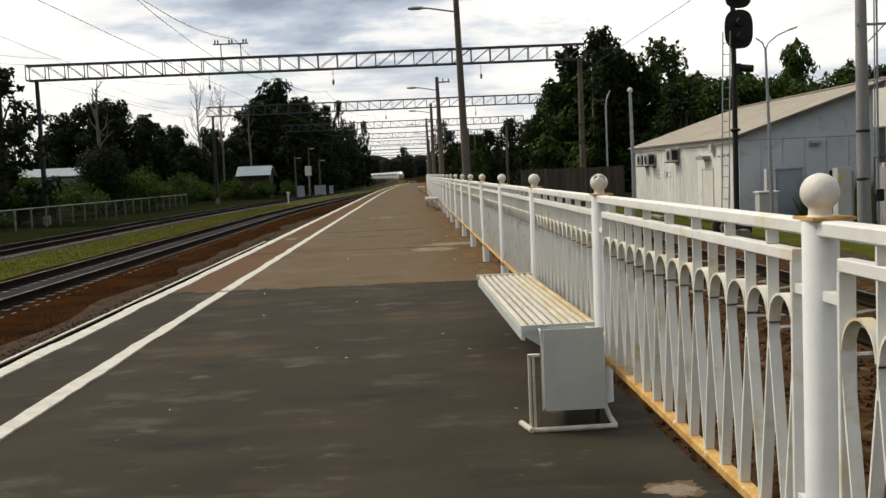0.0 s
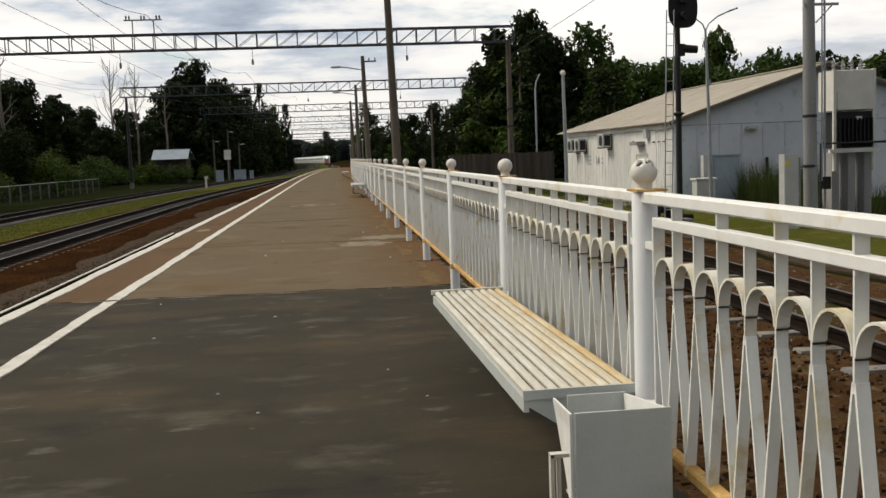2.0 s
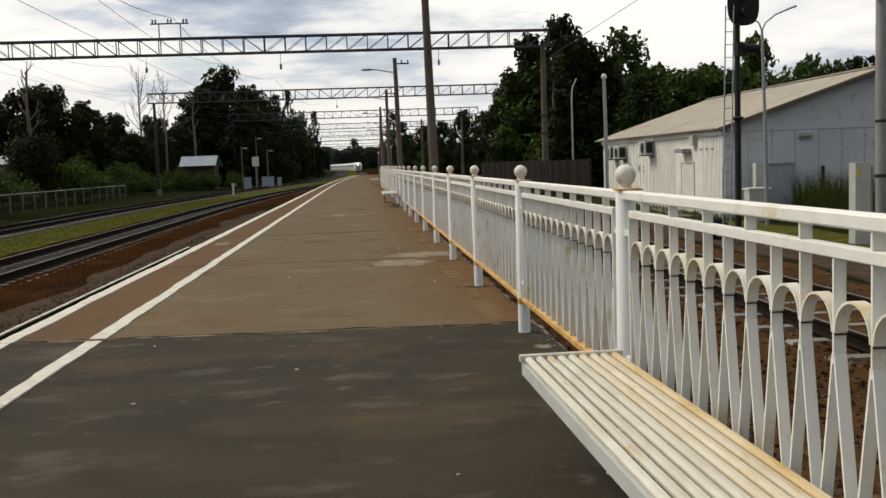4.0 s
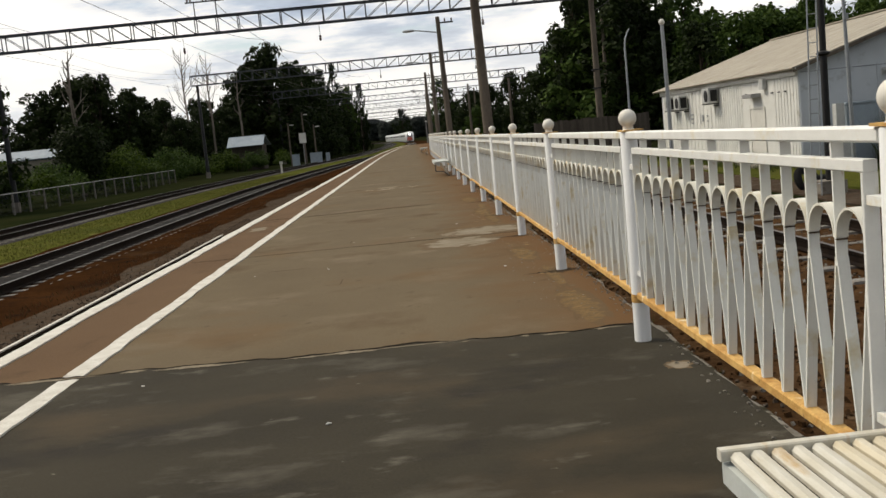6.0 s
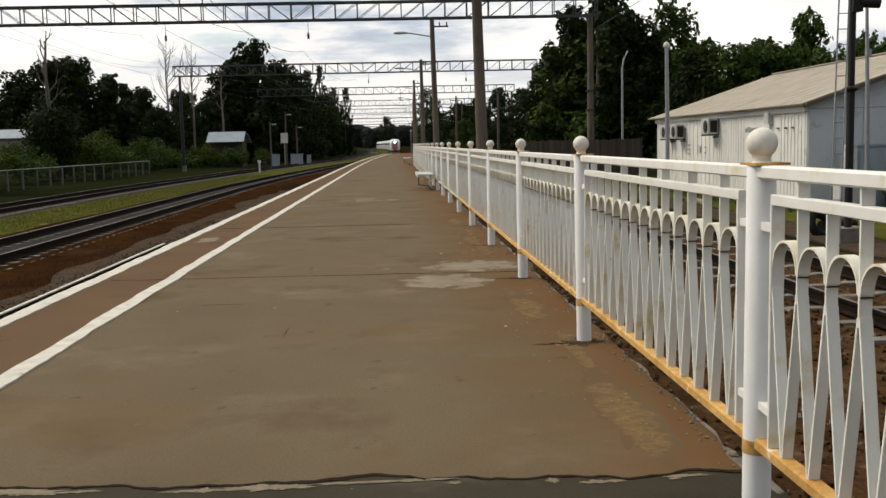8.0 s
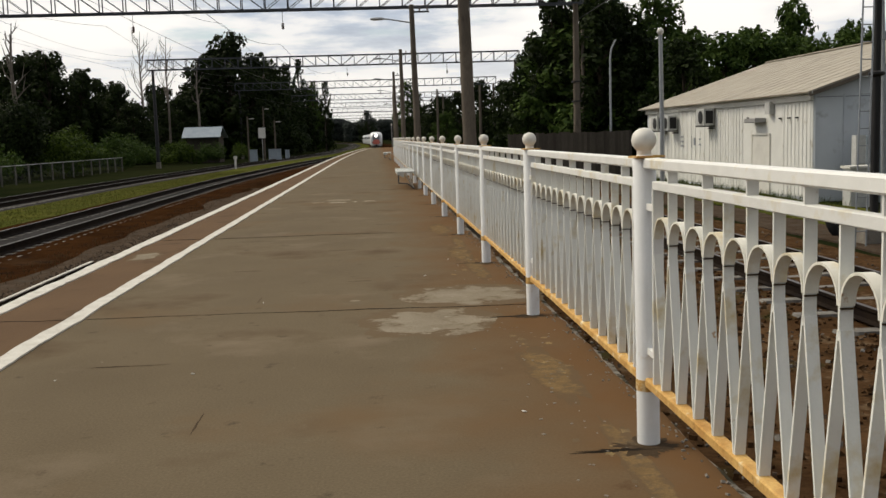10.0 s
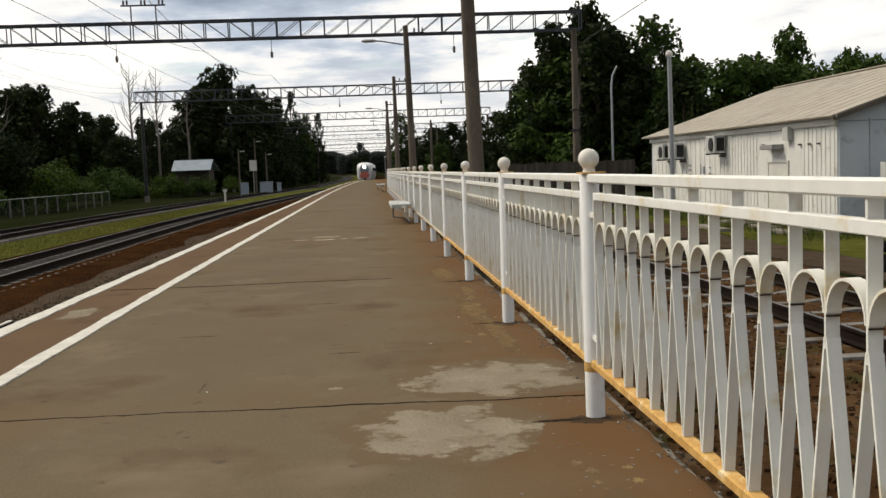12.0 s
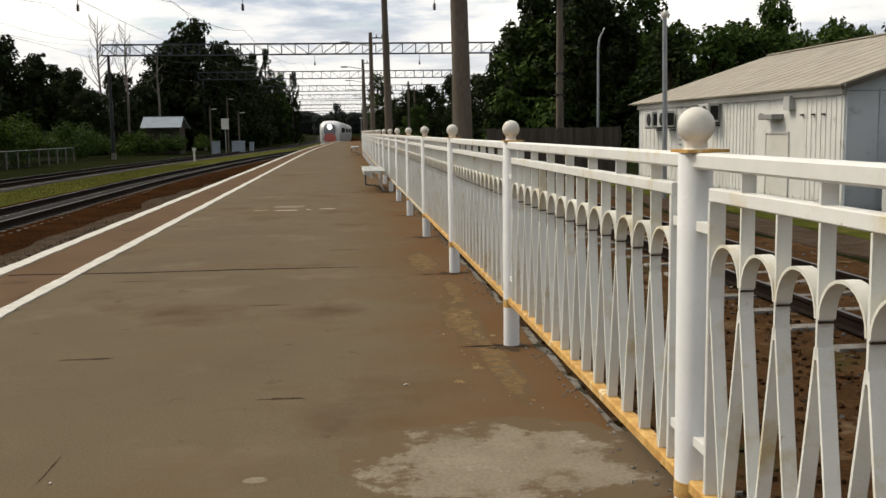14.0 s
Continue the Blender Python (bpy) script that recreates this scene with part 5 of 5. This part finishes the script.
for x, y, w, ln_, a in ((13.3, 46.2, 0.5, 2.2, 4), (13.2, 43.6, 0.5, 1.8, -5), (12.9, 41.4, 0.6, 1.5, 12), (11.7, 44.2, 0.35, 2.6, -2)):
    cs = thing("concrete_slab", "pale concrete slab lying in the grass by the shed", "slab", "slabs by the shed", pose(x, y, -1.05, 0, 0, a))
    part("plate", Shape().box((0, 0, 0), (w, ln_, 0.14), None, 0.02), M_CONC, cs)

ty = thing("old_tyre", "discarded black tyre lying beside the siding", "tyre")
pr = [(0.30 + 0.11 * math.cos(a), 0.10 * math.sin(a)) for a in [2 * math.pi * i / 10 for i in range(10)]]
tt = Shape()
tt.loft([[(r * math.cos(b), r * math.sin(b), z) for r, z in pr] for b in [2 * math.pi * k / 24 for k in range(25)]], False)
part("tread", tt, M_TAR, ty, "", True, pose(10.6, 31.5, -0.86, 62, 10, 20))
part("scrap", Shape().box((11.1, 31.7, -0.9), (0.8, 0.5, 0.25), Matrix.Rotation(0.4, 3, "Z"), 0.05), M_TAR, ty)

# ---- left of the tracks ----
lf = thing("mesh_fence", "low grey railing fence with pale posts along the tracks", "fence")
FXL = -24.3
for i in range(26):
    y = 44 + i * 2.6
    part("post", Shape().box((FXL, y, GROUND_Z + 0.7), (0.10, 0.10, 1.4)), M_SLEEPER, lf)
    if i < 25:
        part("rail", Shape().box((FXL, y + 1.3, GROUND_Z + 1.34), (0.04, 2.5, 0.05)), M_CAB2, lf)
        infill = Shape()
        for k in range(14):
            infill.box((FXL, y + 0.2 + k * 0.17, GROUND_Z + 0.7), (0.006, 0.006, 1.25))
        tagged(part("infill", infill, M_LATTICE, lf), "", "", "", "stuff")

ls = thing("garden_shed", "small dark garden shed with a pale blue sheet roof", "shed")
part("wall", Shape().box((-21.2, 139, 0.6), (4.0, 4.0, 3.4)), M_FENCEW, ls)
part("roof", Shape().box((-21.2, 136.9, 2.75), (4.8, 2.6, 0.08), Matrix.Rotation(radians(30), 3, "X")).box((-21.2, 140.4, 2.75), (4.8, 5.0, 0.08), Matrix.Rotation(radians(-16), 3, "X")), M_SHEDROOF, ls, "pale blue sheet-metal roof")
hs = thing("low_house", "low house with a pale sheet roof behind the bushes", "house")
part("wall", Shape().box((-42.5, 118, 0.8), (11, 4, 3.8)), M_OLDWALL, hs)
part("roof", Shape().box((-42.5, 116.9, 3.35), (12, 2.4, 0.1), Matrix.Rotation(radians(24), 3, "X")).box((-42.5, 119.1, 3.35), (12, 2.4, 0.1), Matrix.Rotation(radians(-24), 3, "X")), M_SHEDROOF, hs, "pale sheet roof")

sg = thing("track_sign", "white board on a post beside the second track", "sign")
part("post", Shape().tube([(-13.6, 136, GROUND_Z), (-13.6, 136, 3.1)], 0.06, 8), M_PALEPOLE, sg)
part("board", Shape().box((-13.6, 135.9, 2.45), (0.9, 0.05, 1.3), None, 0.01), M_TRIM, sg)
for x, y, w, h in ((-11.9, 134, 1.5, 1.5), (-14.6, 134.5, 0.9, 1.5), (-10.9, 140, 0.5, 1.3)):
    bx = thing("relay_cabinet", "grey relay cabinet beside the second track", "cabinet", "relay cabinets")
    part("body", Shape().box((x, y, GROUND_Z + h / 2), (w, 0.6, h), None, 0.03), M_CAB, bx)
    part("lid", Shape().box((x, y, GROUND_Z + h), (w + 0.1, 0.7, 0.06)), M_CAB, bx)
for x, y, h in ((-15.6, 138, 4.6), (-14.9, 150, 6.2), (-12.6, 142, 4.2), (-10.4, 232, 7.0)):
    t = thing("line_post", "slim grey post beside the second track", "post", "line posts")
    part("pole", Shape().tube([(x, y, GROUND_Z), (x, y, h)], [0.12, 0.09], 8), M_POLE, t, "", True)
    part("lamp", Shape().box((x + 0.5, y, h - 0.3), (0.6, 0.16, 0.1)), M_TRIM, t)
dw = thing("dwarf_signal", "small white marker post in the grass strip", "marker")
part("post", Shape().tube([(-12.0, 100, -1.0), (-12.0, 100, -0.1)], 0.09, 8), M_TRIM, dw)
part("head", Shape().box((-12.0, 100, 0.0), (0.3, 0.2, 0.25)), M_TRIM, dw)
for y, x in ((190, 4.6), (230, 4.2), (270, 3.6)):
    t = thing("ball_lamp_post", "white lamp post beyond the platform", "lamp post", "far lamp posts")
    part("pole", Shape().tube([(x + 1.5, y, GROUND_Z), (x + 1.5, y, 4.6)], 0.12, 8), M_PALEPOLE, t)
    part("globe", Shape().lathe([(0.05, 0), (0.25, 0.12), (0.25, 0.3), (0.05, 0.42)], (x + 1.5, y, 4.6), 10), M_TRIM, t)


# ---- trees ----
def leaf_mesh(name, clumps, per, size, material, rng):
    """Leaves as small folded quads scattered in clumps of (centre, radius)."""
    v, f = [], []
    for c, r in clumps:
        k = max(6, int(per * r * r))
        d = rng.normal(size=(k, 3))
        d /= np.linalg.norm(d, axis=1)[:, None]
        p = np.array(c) + d * (r * (0.45 + 0.6 * rng.random((k, 1)))) * np.array((1, 1, 0.8))
        up = d + np.array((0, 0, 0.45)) + 0.55 * rng.normal(size=(k, 3))
        up /= np.linalg.norm(up, axis=1)[:, None] + 1e-6
        a = np.cross(up, rng.normal(size=(k, 3)))
        a /= np.linalg.norm(a, axis=1)[:, None] + 1e-6
        b = np.cross(up, a)
        s = size * (0.6 + 0.8 * rng.random((k, 1)))
        for q in (p - a * s, p + b * s * 0.55, p + a * s, p - b * s * 0.55):
            v.append(q)
        f.append(k)
    out_v, out_f, o = [], [], 0
    for i, k in enumerate(f):
        q = np.stack(v[4 * i:4 * i + 4], axis=1).reshape(-1, 3)
        out_v.append(q)
        out_f.append(np.arange(4 * k).reshape(-1, 4) + o)
        o += 4 * k
    me = bpy.data.meshes.new(name)
    me.from_pydata(np.concatenate(out_v).tolist(), [], np.concatenate(out_f).tolist())
    me.update()
    me.materials.append(material)
    return me


def tree(h, w, material, seed, label, low=0.15, lean=0.0, lumps=100, leaf=0.27, per=60, group="trees along the line"):
    """A tree of height h and crown half-width w at the origin."""
    rng = np.random.default_rng(seed)
    t = thing("tree", label, "tree", group)
    r = 0.025 * h
    tr_ = Shape()
    pts = [(lean * f * f + 0.2 * rng.normal() * f, 0.2 * rng.normal() * f, h * f * 0.92) for f in (0, 0.15, 0.3, 0.5, 0.7, 0.9)]
    tr_.tube(pts, [r * 1.3, r, r * 0.85, r * 0.6, r * 0.35, r * 0.1], 8)
    part("trunk", tr_, M_BARK, t, "", True)
    clumps = []
    for i in range(lumps):
        f = low + (1 - low) * (i + 0.5) / lumps
        q = (f - low) / (1 - low)
        env = w * (0.45 + 0.75 * math.sin(math.pi * min(1, q * 0.82 + 0.16))) * (1 - 0.45 * q * q)
        a = i * 2.4 + rng.normal() * 0.4
        rad = env * (0.25 + 0.8 * rng.random())
        cr = w * (0.13 + 0.26 * rng.random() ** 1.4) * (1.1 - 0.45 * q)
        c = (lean * f * f + rad * math.cos(a), rad * math.sin(a), h * f - cr * 0.5)
        clumps.append((c, cr))
        if i % 6 == 0:
            zb = max(h * f * 0.75, h * low * 0.6)
            lb = Shape().tube([(lean * f * f * 0.5, 0, zb), (c[0] * 0.55, c[1] * 0.55, (zb + c[2]) / 2 + 0.1), c], [r * 0.4, r * 0.25, r * 0.08], 5)
            part("limb", lb, M_BARK, t, "", True)
    part("crown", leaf_mesh("crown", clumps, per, leaf, material, rng), None, t)
    return t


def plant(src, x, y, s=1.0, sz=None, turn=0.0):
    ob = copy_thing(src, pose(x, y, GROUND_Z, 0, 0, turn))
    ob.scale = (s, s, sz or s)
    return ob


DEEP = "tall dark-green broadleaf tree standing by the railway"
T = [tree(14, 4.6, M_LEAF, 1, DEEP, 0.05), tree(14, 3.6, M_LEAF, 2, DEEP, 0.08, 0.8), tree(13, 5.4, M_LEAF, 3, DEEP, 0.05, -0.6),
     tree(15, 3.0, M_LEAF2, 4, "slender mid-green tree standing behind the shed", 0.1), tree(12, 5.0, M_LEAF2, 5, "broad mid-green tree with a loose crown", 0.06)]
SPOTS = [(-46, 150, 0, 1.15), (-40.5, 152, 1, 0.93), (-35, 148, 2, 0.80), (-52, 150, 2, 0.85), (-30, 152, 0, 0.70), (-57, 120, 1, 0.9), (-62, 118, 0, 1.0), (-28.0, 70, 1, 0.82), (-33.5, 74, 0, 0.68), (-36, 66, 0, 0.62),
         (-26.5, 165, 0, 1.05), (-23.5, 168, 2, 1.3), (-21.5, 166, 0, 1.42), (-19.2, 172, 1, 1.25), (-18.5, 182, 2, 1.05), (-20, 190, 0, 1.25), (-22.5, 178, 1, 1.3), (-17.0, 200, 0, 1.05), (-16.5, 214, 1, 1.0), (-17, 235, 2, 1.0), (-15.5, 250, 1, 1.05), (-16, 275, 0, 1.0), (-16.5, 300, 1, 1.15), (-27.5, 158, 2, 0.75), (-31, 165, 1, 0.8),
         (-43, 147, 2, 1.0), (-45.5, 143, 2, 1.15), (-41, 141, 0, 1.05), (-49, 141, 0, 1.0), (-38, 144, 0, 0.85), (-49, 146, 0, 0.9), (-33, 143, 0, 0.74), (-30.5, 140, 2, 0.62), (-55, 140, 0, 0.9), (-27, 172, 1, 0.9), (-25, 176, 0, 1.1), (-17.8, 190, 1, 1.1), (-15.8, 226, 0, 1.0), (-29, 178, 2, 0.9), (-34, 170, 0, 0.85), (-38, 165, 1, 0.9), (-43, 168, 2, 1.0),
         (-64, 140, 0, 1.0), (-72, 135, 2, 1.0), (-80, 140, 1, 0.9),
         (19.5, 92, 0, 1.0), (17.5, 95, 4, 1.0), (21.5, 96, 2, 1.0), (23.5, 98, 4, 1.05), (16.2, 99, 2, 0.75), (19.0, 104, 1, 1.05),
         (25.9, 100, 3, 0.98), (28.0, 101, 3, 0.97), (28.2, 98, 4, 0.9), (31, 103, 4, 0.95), (25.5, 90, 4, 0.84), (28, 86, 4, 0.82), (31, 88, 4, 0.86), (34, 90, 4, 0.84), (37, 92, 4, 0.86), (33.5, 96, 4, 0.94),
         (40.5, 100, 4, 0.8), (38.8, 101, 4, 0.82), (42.3, 99, 4, 0.78), (46, 102, 4, 0.98), (50, 98, 0, 0.88), (54, 100, 4, 0.9), (58, 101, 0, 0.85), (44, 92, 4, 0.78), (62, 100, 4, 0.9), (66, 98, 0, 0.95), (70, 102, 1, 1.0), (49, 84, 4, 0.85), (24, 84, 0, 0.66), (40, 80, 4, 0.66), (46, 78, 0, 0.66),
         (11.5, 160, 4, 0.55), (14, 165, 0, 0.68), (17, 160, 1, 0.72), (20, 156, 2, 0.8), (12.5, 185, 2, 0.75), (9.5, 215, 1, 0.85), (8.2, 230, 3, 1.0), (11, 240, 0, 0.7), (16, 220, 2, 0.8), (21, 200, 0, 0.9), (23.5, 130, 1, 0.9), (21, 122, 0, 0.8)]
for i, (x, y, k, s) in enumerate(SPOTS):
    plant(T[k], x, y, s * random.uniform(0.94, 1.04), s * random.uniform(0.95, 1.05), random.uniform(0, 360))
TALL = [(-25.5, 229, 2, 0.95, 1.62), (-22.4, 228, 0, 0.95, 1.48), (-19.2, 232, 1, 0.95, 1.40), (-15.8, 230, 1, 0.62, 1.47), (-12.9, 231, 3, 0.7, 1.05), (-10.3, 233, 1, 0.55, 1.12),
        (-3.5, 620, 0, 1.2, 1.45), (16.2, 96, 1, 0.92, 1.02), (19.5, 97, 0, 0.9, 1.16), (52.5, 130, 4, 0.95, 1.52), (60, 130, 4, 0.8, 1.28), (64, 131, 4, 0.8, 1.22), (15.6, 101, 2, 0.6, 0.85)]
for x, y, k, s, sz in TALL:
    plant(T[k], x, y, s, sz, 40 * x)
for k, src in enumerate(T):
    src.matrix_basis = pose(-90 - 9 * k, 150, GROUND_Z)
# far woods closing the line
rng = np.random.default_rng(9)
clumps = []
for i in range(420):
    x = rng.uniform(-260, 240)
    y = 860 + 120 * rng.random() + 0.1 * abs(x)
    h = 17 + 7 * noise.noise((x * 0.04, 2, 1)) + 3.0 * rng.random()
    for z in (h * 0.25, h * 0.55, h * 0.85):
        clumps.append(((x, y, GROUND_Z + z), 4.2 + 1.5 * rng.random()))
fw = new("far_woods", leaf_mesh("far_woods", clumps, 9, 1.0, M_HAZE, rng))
tagged(fw, "dark far woods closing the horizon, haze put into their colour", "woods", "", "stuff")


def bush(name, x, y, rx, ry, h, material, seed, label, n=26, leaf=0.13, per=150):
    rng = np.random.default_rng(seed)
    cl_ = []
    for i in range(n):
        a, q = rng.uniform(0, 6.28), math.sqrt(rng.random())
        r = h * (0.18 + 0.16 * rng.random())
        z = max(r * 0.7, h * (1 - 0.5 * q * q) * rng.uniform(0.35, 0.9))
        cl_.append(((x + rx * q * math.cos(a), y + ry * q * math.sin(a), GROUND_Z + z), r))
    tagged(new(name, leaf_mesh(name, cl_, per, leaf, material, rng)), label, "bush", "lineside bushes")


BU = "dense yellow-green bush behind the railing fence"
for i, (x, y, rx, ry, h) in enumerate([(-27.5, 62, 2.5, 3, 3.0), (-30, 70, 3, 3, 3.6), (-27, 76, 2.2, 3, 3.0), (-28, 86, 2.4, 4, 3.4), (-27, 96, 2.4, 4, 4.2), (-28, 106, 3, 4, 4.6), (-26.5, 114, 2.4, 4, 4.0), (-33, 84, 3, 4, 4.4), (-33, 60, 3, 3, 3.6), (-26.8, 124, 2.2, 4, 3.4), (-38, 76, 4, 4, 4.6), (-23.5, 133, 2.2, 2.5, 3.2), (-19.6, 133.5, 1.6, 2, 2.9), (-25, 146, 2.5, 4, 4.0), (-18.5, 152, 2, 4, 2.6), (-43, 88, 4, 4, 5)]):
    bush("bush", x, y, rx, ry, h, M_BUSH if i % 3 else M_LEAF2, 40 + i, BU)


def blades(name, x0, x1, y0, y1, n, h, seed, label, material=M_REED, z=GROUND_Z, wide=0.012, fn=flat):
    rng = np.random.default_rng(seed)
    s = Shape()
    for i in range(n):
        x, y = rng.uniform(x0, x1), rng.uniform(y0, y1)
        hh, a = h * rng.uniform(0.5, 1.1), rng.uniform(0, 6.28)
        dx, dy = wide * math.cos(a), wide * math.sin(a)
        x += fn(y)
        bx_, by_ = hh * 0.25 * rng.normal(), hh * 0.25 * rng.normal()
        o = len(s.v)
        s.v += [(x - dx, y - dy, z), (x + dx, y + dy, z), (x + bx_, y + by_, z + hh)]
        s.f.append((o, o + 1, o + 2))
    me = bpy.data.meshes.new(name)
    me.from_pydata(s.v, [], s.f)
    me.materials.append(material)
    tagged(new(name, me), label, "grass", "", "stuff")


blades("tall_grass", 16.2, 19.6, 37.5, 40.3, 2600, 1.75, 1, "rank tall grass before the gable wall")
blades("tall_grass", 14.2, 19.5, 29.5, 33, 2200, 1.15, 2, "rank tall grass round the transformer kiosk")
blades("tall_grass", 12.2, 14.1, 38, 60, 2600, 0.35, 3, "ragged grass along the foot of the shed wall")
blades("dry_weeds", -6.5, -5.2, 10, 70, 3500, 0.085, 5, "dry brown weeds between ballast and gravel", M_DRY, -1.0, 0.008, bend)
blades("mown_grass", -13.3, -10.6, 14, 90, 12000, 0.07, 6, "short yellow-green grass between the tracks", M_MOWN, -0.985, 0.016, bend)
blades("tall_grass", 1.86, 2.5, 2, 40, 2600, 0.55, 4, "weeds at the foot of the platform")


def snag(x, y, h, seed, material, label, n=9, spread=2.2, r=0.25):
    rng = np.random.default_rng(seed)
    t = thing("dead_tree", label, "dead tree", "dead trees")
    st_ = [(x, y, GROUND_Z), (x + 0.1, y, h * 0.4), (x - 0.05, y, h * 0.7), (x + 0.25, y, h)]
    part("trunk", Shape().tube(st_, [r, r * 0.75, r * 0.5, r * 0.12], 8), material, t, "", True)
    for i in range(n):
        f = 0.45 + 0.5 * i / n
        a = rng.uniform(0, 6.28)
        s = spread * (1.2 - f) * rng.uniform(0.6, 1.2)
        p0 = Vector((x, y, h * f))
        p1 = p0 + Vector((s * 0.6 * math.cos(a), s * 0.6 * math.sin(a), s * 0.7))
        p2 = p1 + Vector((s * 0.3 * math.cos(a + 0.4), s * 0.3 * math.sin(a), s * 1.0))
        p3 = p1 + Vector((s * 0.5 * math.cos(a - 0.6), s * 0.4, s * 0.6))
        b = Shape().tube([p0, p1, p2], [r * 0.32, r * 0.2, r * 0.05], 5).tube([p1, p3], [r * 0.16, r * 0.04], 5)
        part("branch", b, material, t, "", True)


snag(-28.6, 93.4, 11.5, 3, M_SNAG, "bare bleached dead tree by the railing fence", 11, 2.2, 0.24)
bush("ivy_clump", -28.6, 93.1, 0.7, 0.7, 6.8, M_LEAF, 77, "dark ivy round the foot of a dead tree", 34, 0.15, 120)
snag(-22.6, 143, 12.5, 5, M_SNAG, "bare pale dead birch beside the track", 7, 1.6, 0.2)
snag(-30.5, 146, 16.5, 6, M_SNAG, "bare pale dead tree rising above the bushes", 18, 4.2, 0.2)
snag(-27.5, 148, 16.0, 8, M_SNAG, "bare pale dead tree rising above the bushes", 16, 3.8, 0.18)


# ---- train ----
def section(y, w, z0, z1, top):
    """Ring of the car body at y: half width w, from z0 to z1, with a rounded roof."""
    pts = [(-w * 0.86, y, z0), (w * 0.86, y, z0), (w, y, z0 + 0.5), (w, y, z1 - top)]
    for i in range(1, 8):
        a = math.pi * i / 8
        pts.append((w * math.copysign(abs(math.cos(a)) ** 0.7, math.cos(a)), y, z1 - top + top * math.sin(a) ** 0.8))
    pts += [(-w, y, z1 - top), (-w, y, z0 + 0.5)]
    return pts


CAR = 25.5


def train_car(lead):
    """A car with its front at y = 0, reaching to y = CAR; z from the rail head."""
    c = thing("train_car", ("white leading train car with red nose and lit headlamp" if lead else "white passenger car of a high-speed train"), "train car", "cars of the train")
    if lead:
        rings = [section(y, w, z0, z1, tp) for y, w, z0, z1, tp in ((0.0, 1.30, 0.32, 2.75, 1.1), (0.2, 1.45, 0.27, 3.15, 1.15), (0.7, 1.56, 0.25, 3.55, 1.15), (1.5, 1.62, 0.25, 3.78, 1.1), (2.6, 1.635, 0.25, 3.85, 1.0))]
        part("tail", Shape().loft([section(y, 1.634, 0.25, 3.848, 1.0) for y in (2.6, CAR - 0.3)]), M_TSHADE, c, "car side behind the white cab, greyed in colour for its shade", True)
    else:
        rings = [section(y, w, 0.25, 3.85, 1.0) for y, w in ((0.0, 1.6), (0.1, 1.635), (CAR - 0.3, 1.635))]
    # following cars take the greyed colour that holds the side's shade
    part("body", Shape().loft(rings), M_TWHITE if lead else M_TSHADE, c, "glossy white body", True)
    part("skirt", Shape().box((0, CAR / 2, 0.24), (2.9, CAR - 3.5, 0.4), None, 0.03), M_TGREY, c, "dark grey skirt")
    for s_ in (-1, 1):
        part("stripe", Shape().box((s_ * 1.64, CAR / 2 + 2, 1.35), (0.02, CAR - 5.5, 0.16)), M_TRED if lead else M_TGREY, c)
        for i in range(10):
            part("window", Shape().box((s_ * 1.638, 5.8 + i * 1.9, 2.35), (0.02, 1.5, 0.75)), M_GLASS, c)
    for y in (5.0, CAR - 5.0):
        bg_ = part("bogie", Shape().box((0, y, 0.45), (2.3, 3.0, 0.35)), M_BLACK, c, "dark wheel bogie")
        for yy in (y - 1.2, y + 1.2):
            part("wheel", Shape().tube([(-0.85, yy, 0.46), (-0.72, yy, 0.46)], 0.45, 18).tube([(0.72, yy, 0.46), (0.85, yy, 0.46)], 0.45, 18), M_STEEL, bg_)
    if lead:
        # the glass gets a flat grey in place of its sky reflection
        part("windscreen", Shape().loft([[(x * k, y, z) for x, z in ((-0.82, 1.55), (0.82, 1.55), (1.0, 2.3), (0.9, 2.95), (0.55, 3.28), (-0.55, 3.28), (-0.9, 2.95), (-1.0, 2.3))] for y, k in ((-0.06, 0.84), (-0.03, 0.92), (0.9, 0.92))]), M_TGREY, c, "tall windscreen coloured grey for the sky it reflects")
        part("nose_panel", Shape().loft([[(x * k, y, z) for x, z in ((-0.72, 0.62), (0.72, 0.62), (0.98, 1.1), (0.80, 1.62), (0.35, 1.88), (-0.35, 1.88), (-0.80, 1.62), (-0.98, 1.1))] for y, k in ((-0.13, 0.88), (-0.08, 1.0), (0.3, 1.0))]), M_TRED, c, "red nose panel")
        for s_ in (-1.02, 1.02):
            part("headlamp", Shape().lathe([(0.02, 0), (0.09, 0.03), (0.09, 0.10)], n=14), M_GALV, c, "unlit headlamp", False, pose(s_, -0.06, 1.0, 90, 0, 0))
        part("top_lamp", Shape().lathe([(0.05, 0), (0.34, 0.05), (0.34, 0.14)], n=16), M_LAMP, c, "bright lit lamp in the top of the windscreen", False, pose(0, -0.10, 2.88, 90, 0, 0))
        part("coupler", Shape().box((0, -0.05, 0.42), (0.5, 0.3, 0.3)), M_BLACK, c)
    return c


CARS = [train_car(True)]
second = train_car(False)
CARS.append(second)
for k in range(7):
    CARS.append(copy_thing(second, Matrix.Identity(4)))


def motions():
    """The train runs towards the platform along the main track."""
    for k, car in enumerate(CARS):
        rows = []
        for i in range(15):
            y = 167 + 25.0 * (14 - i) + k * CAR
            x, x2 = MAIN_X + bend(y), MAIN_X + bend(y + CAR)
            rows.append((float(i), pose(x, y, RAIL_Z, 0, 0, math.degrees(math.atan2(x - x2, CAR)))))
        walk(car, rows)


motions()
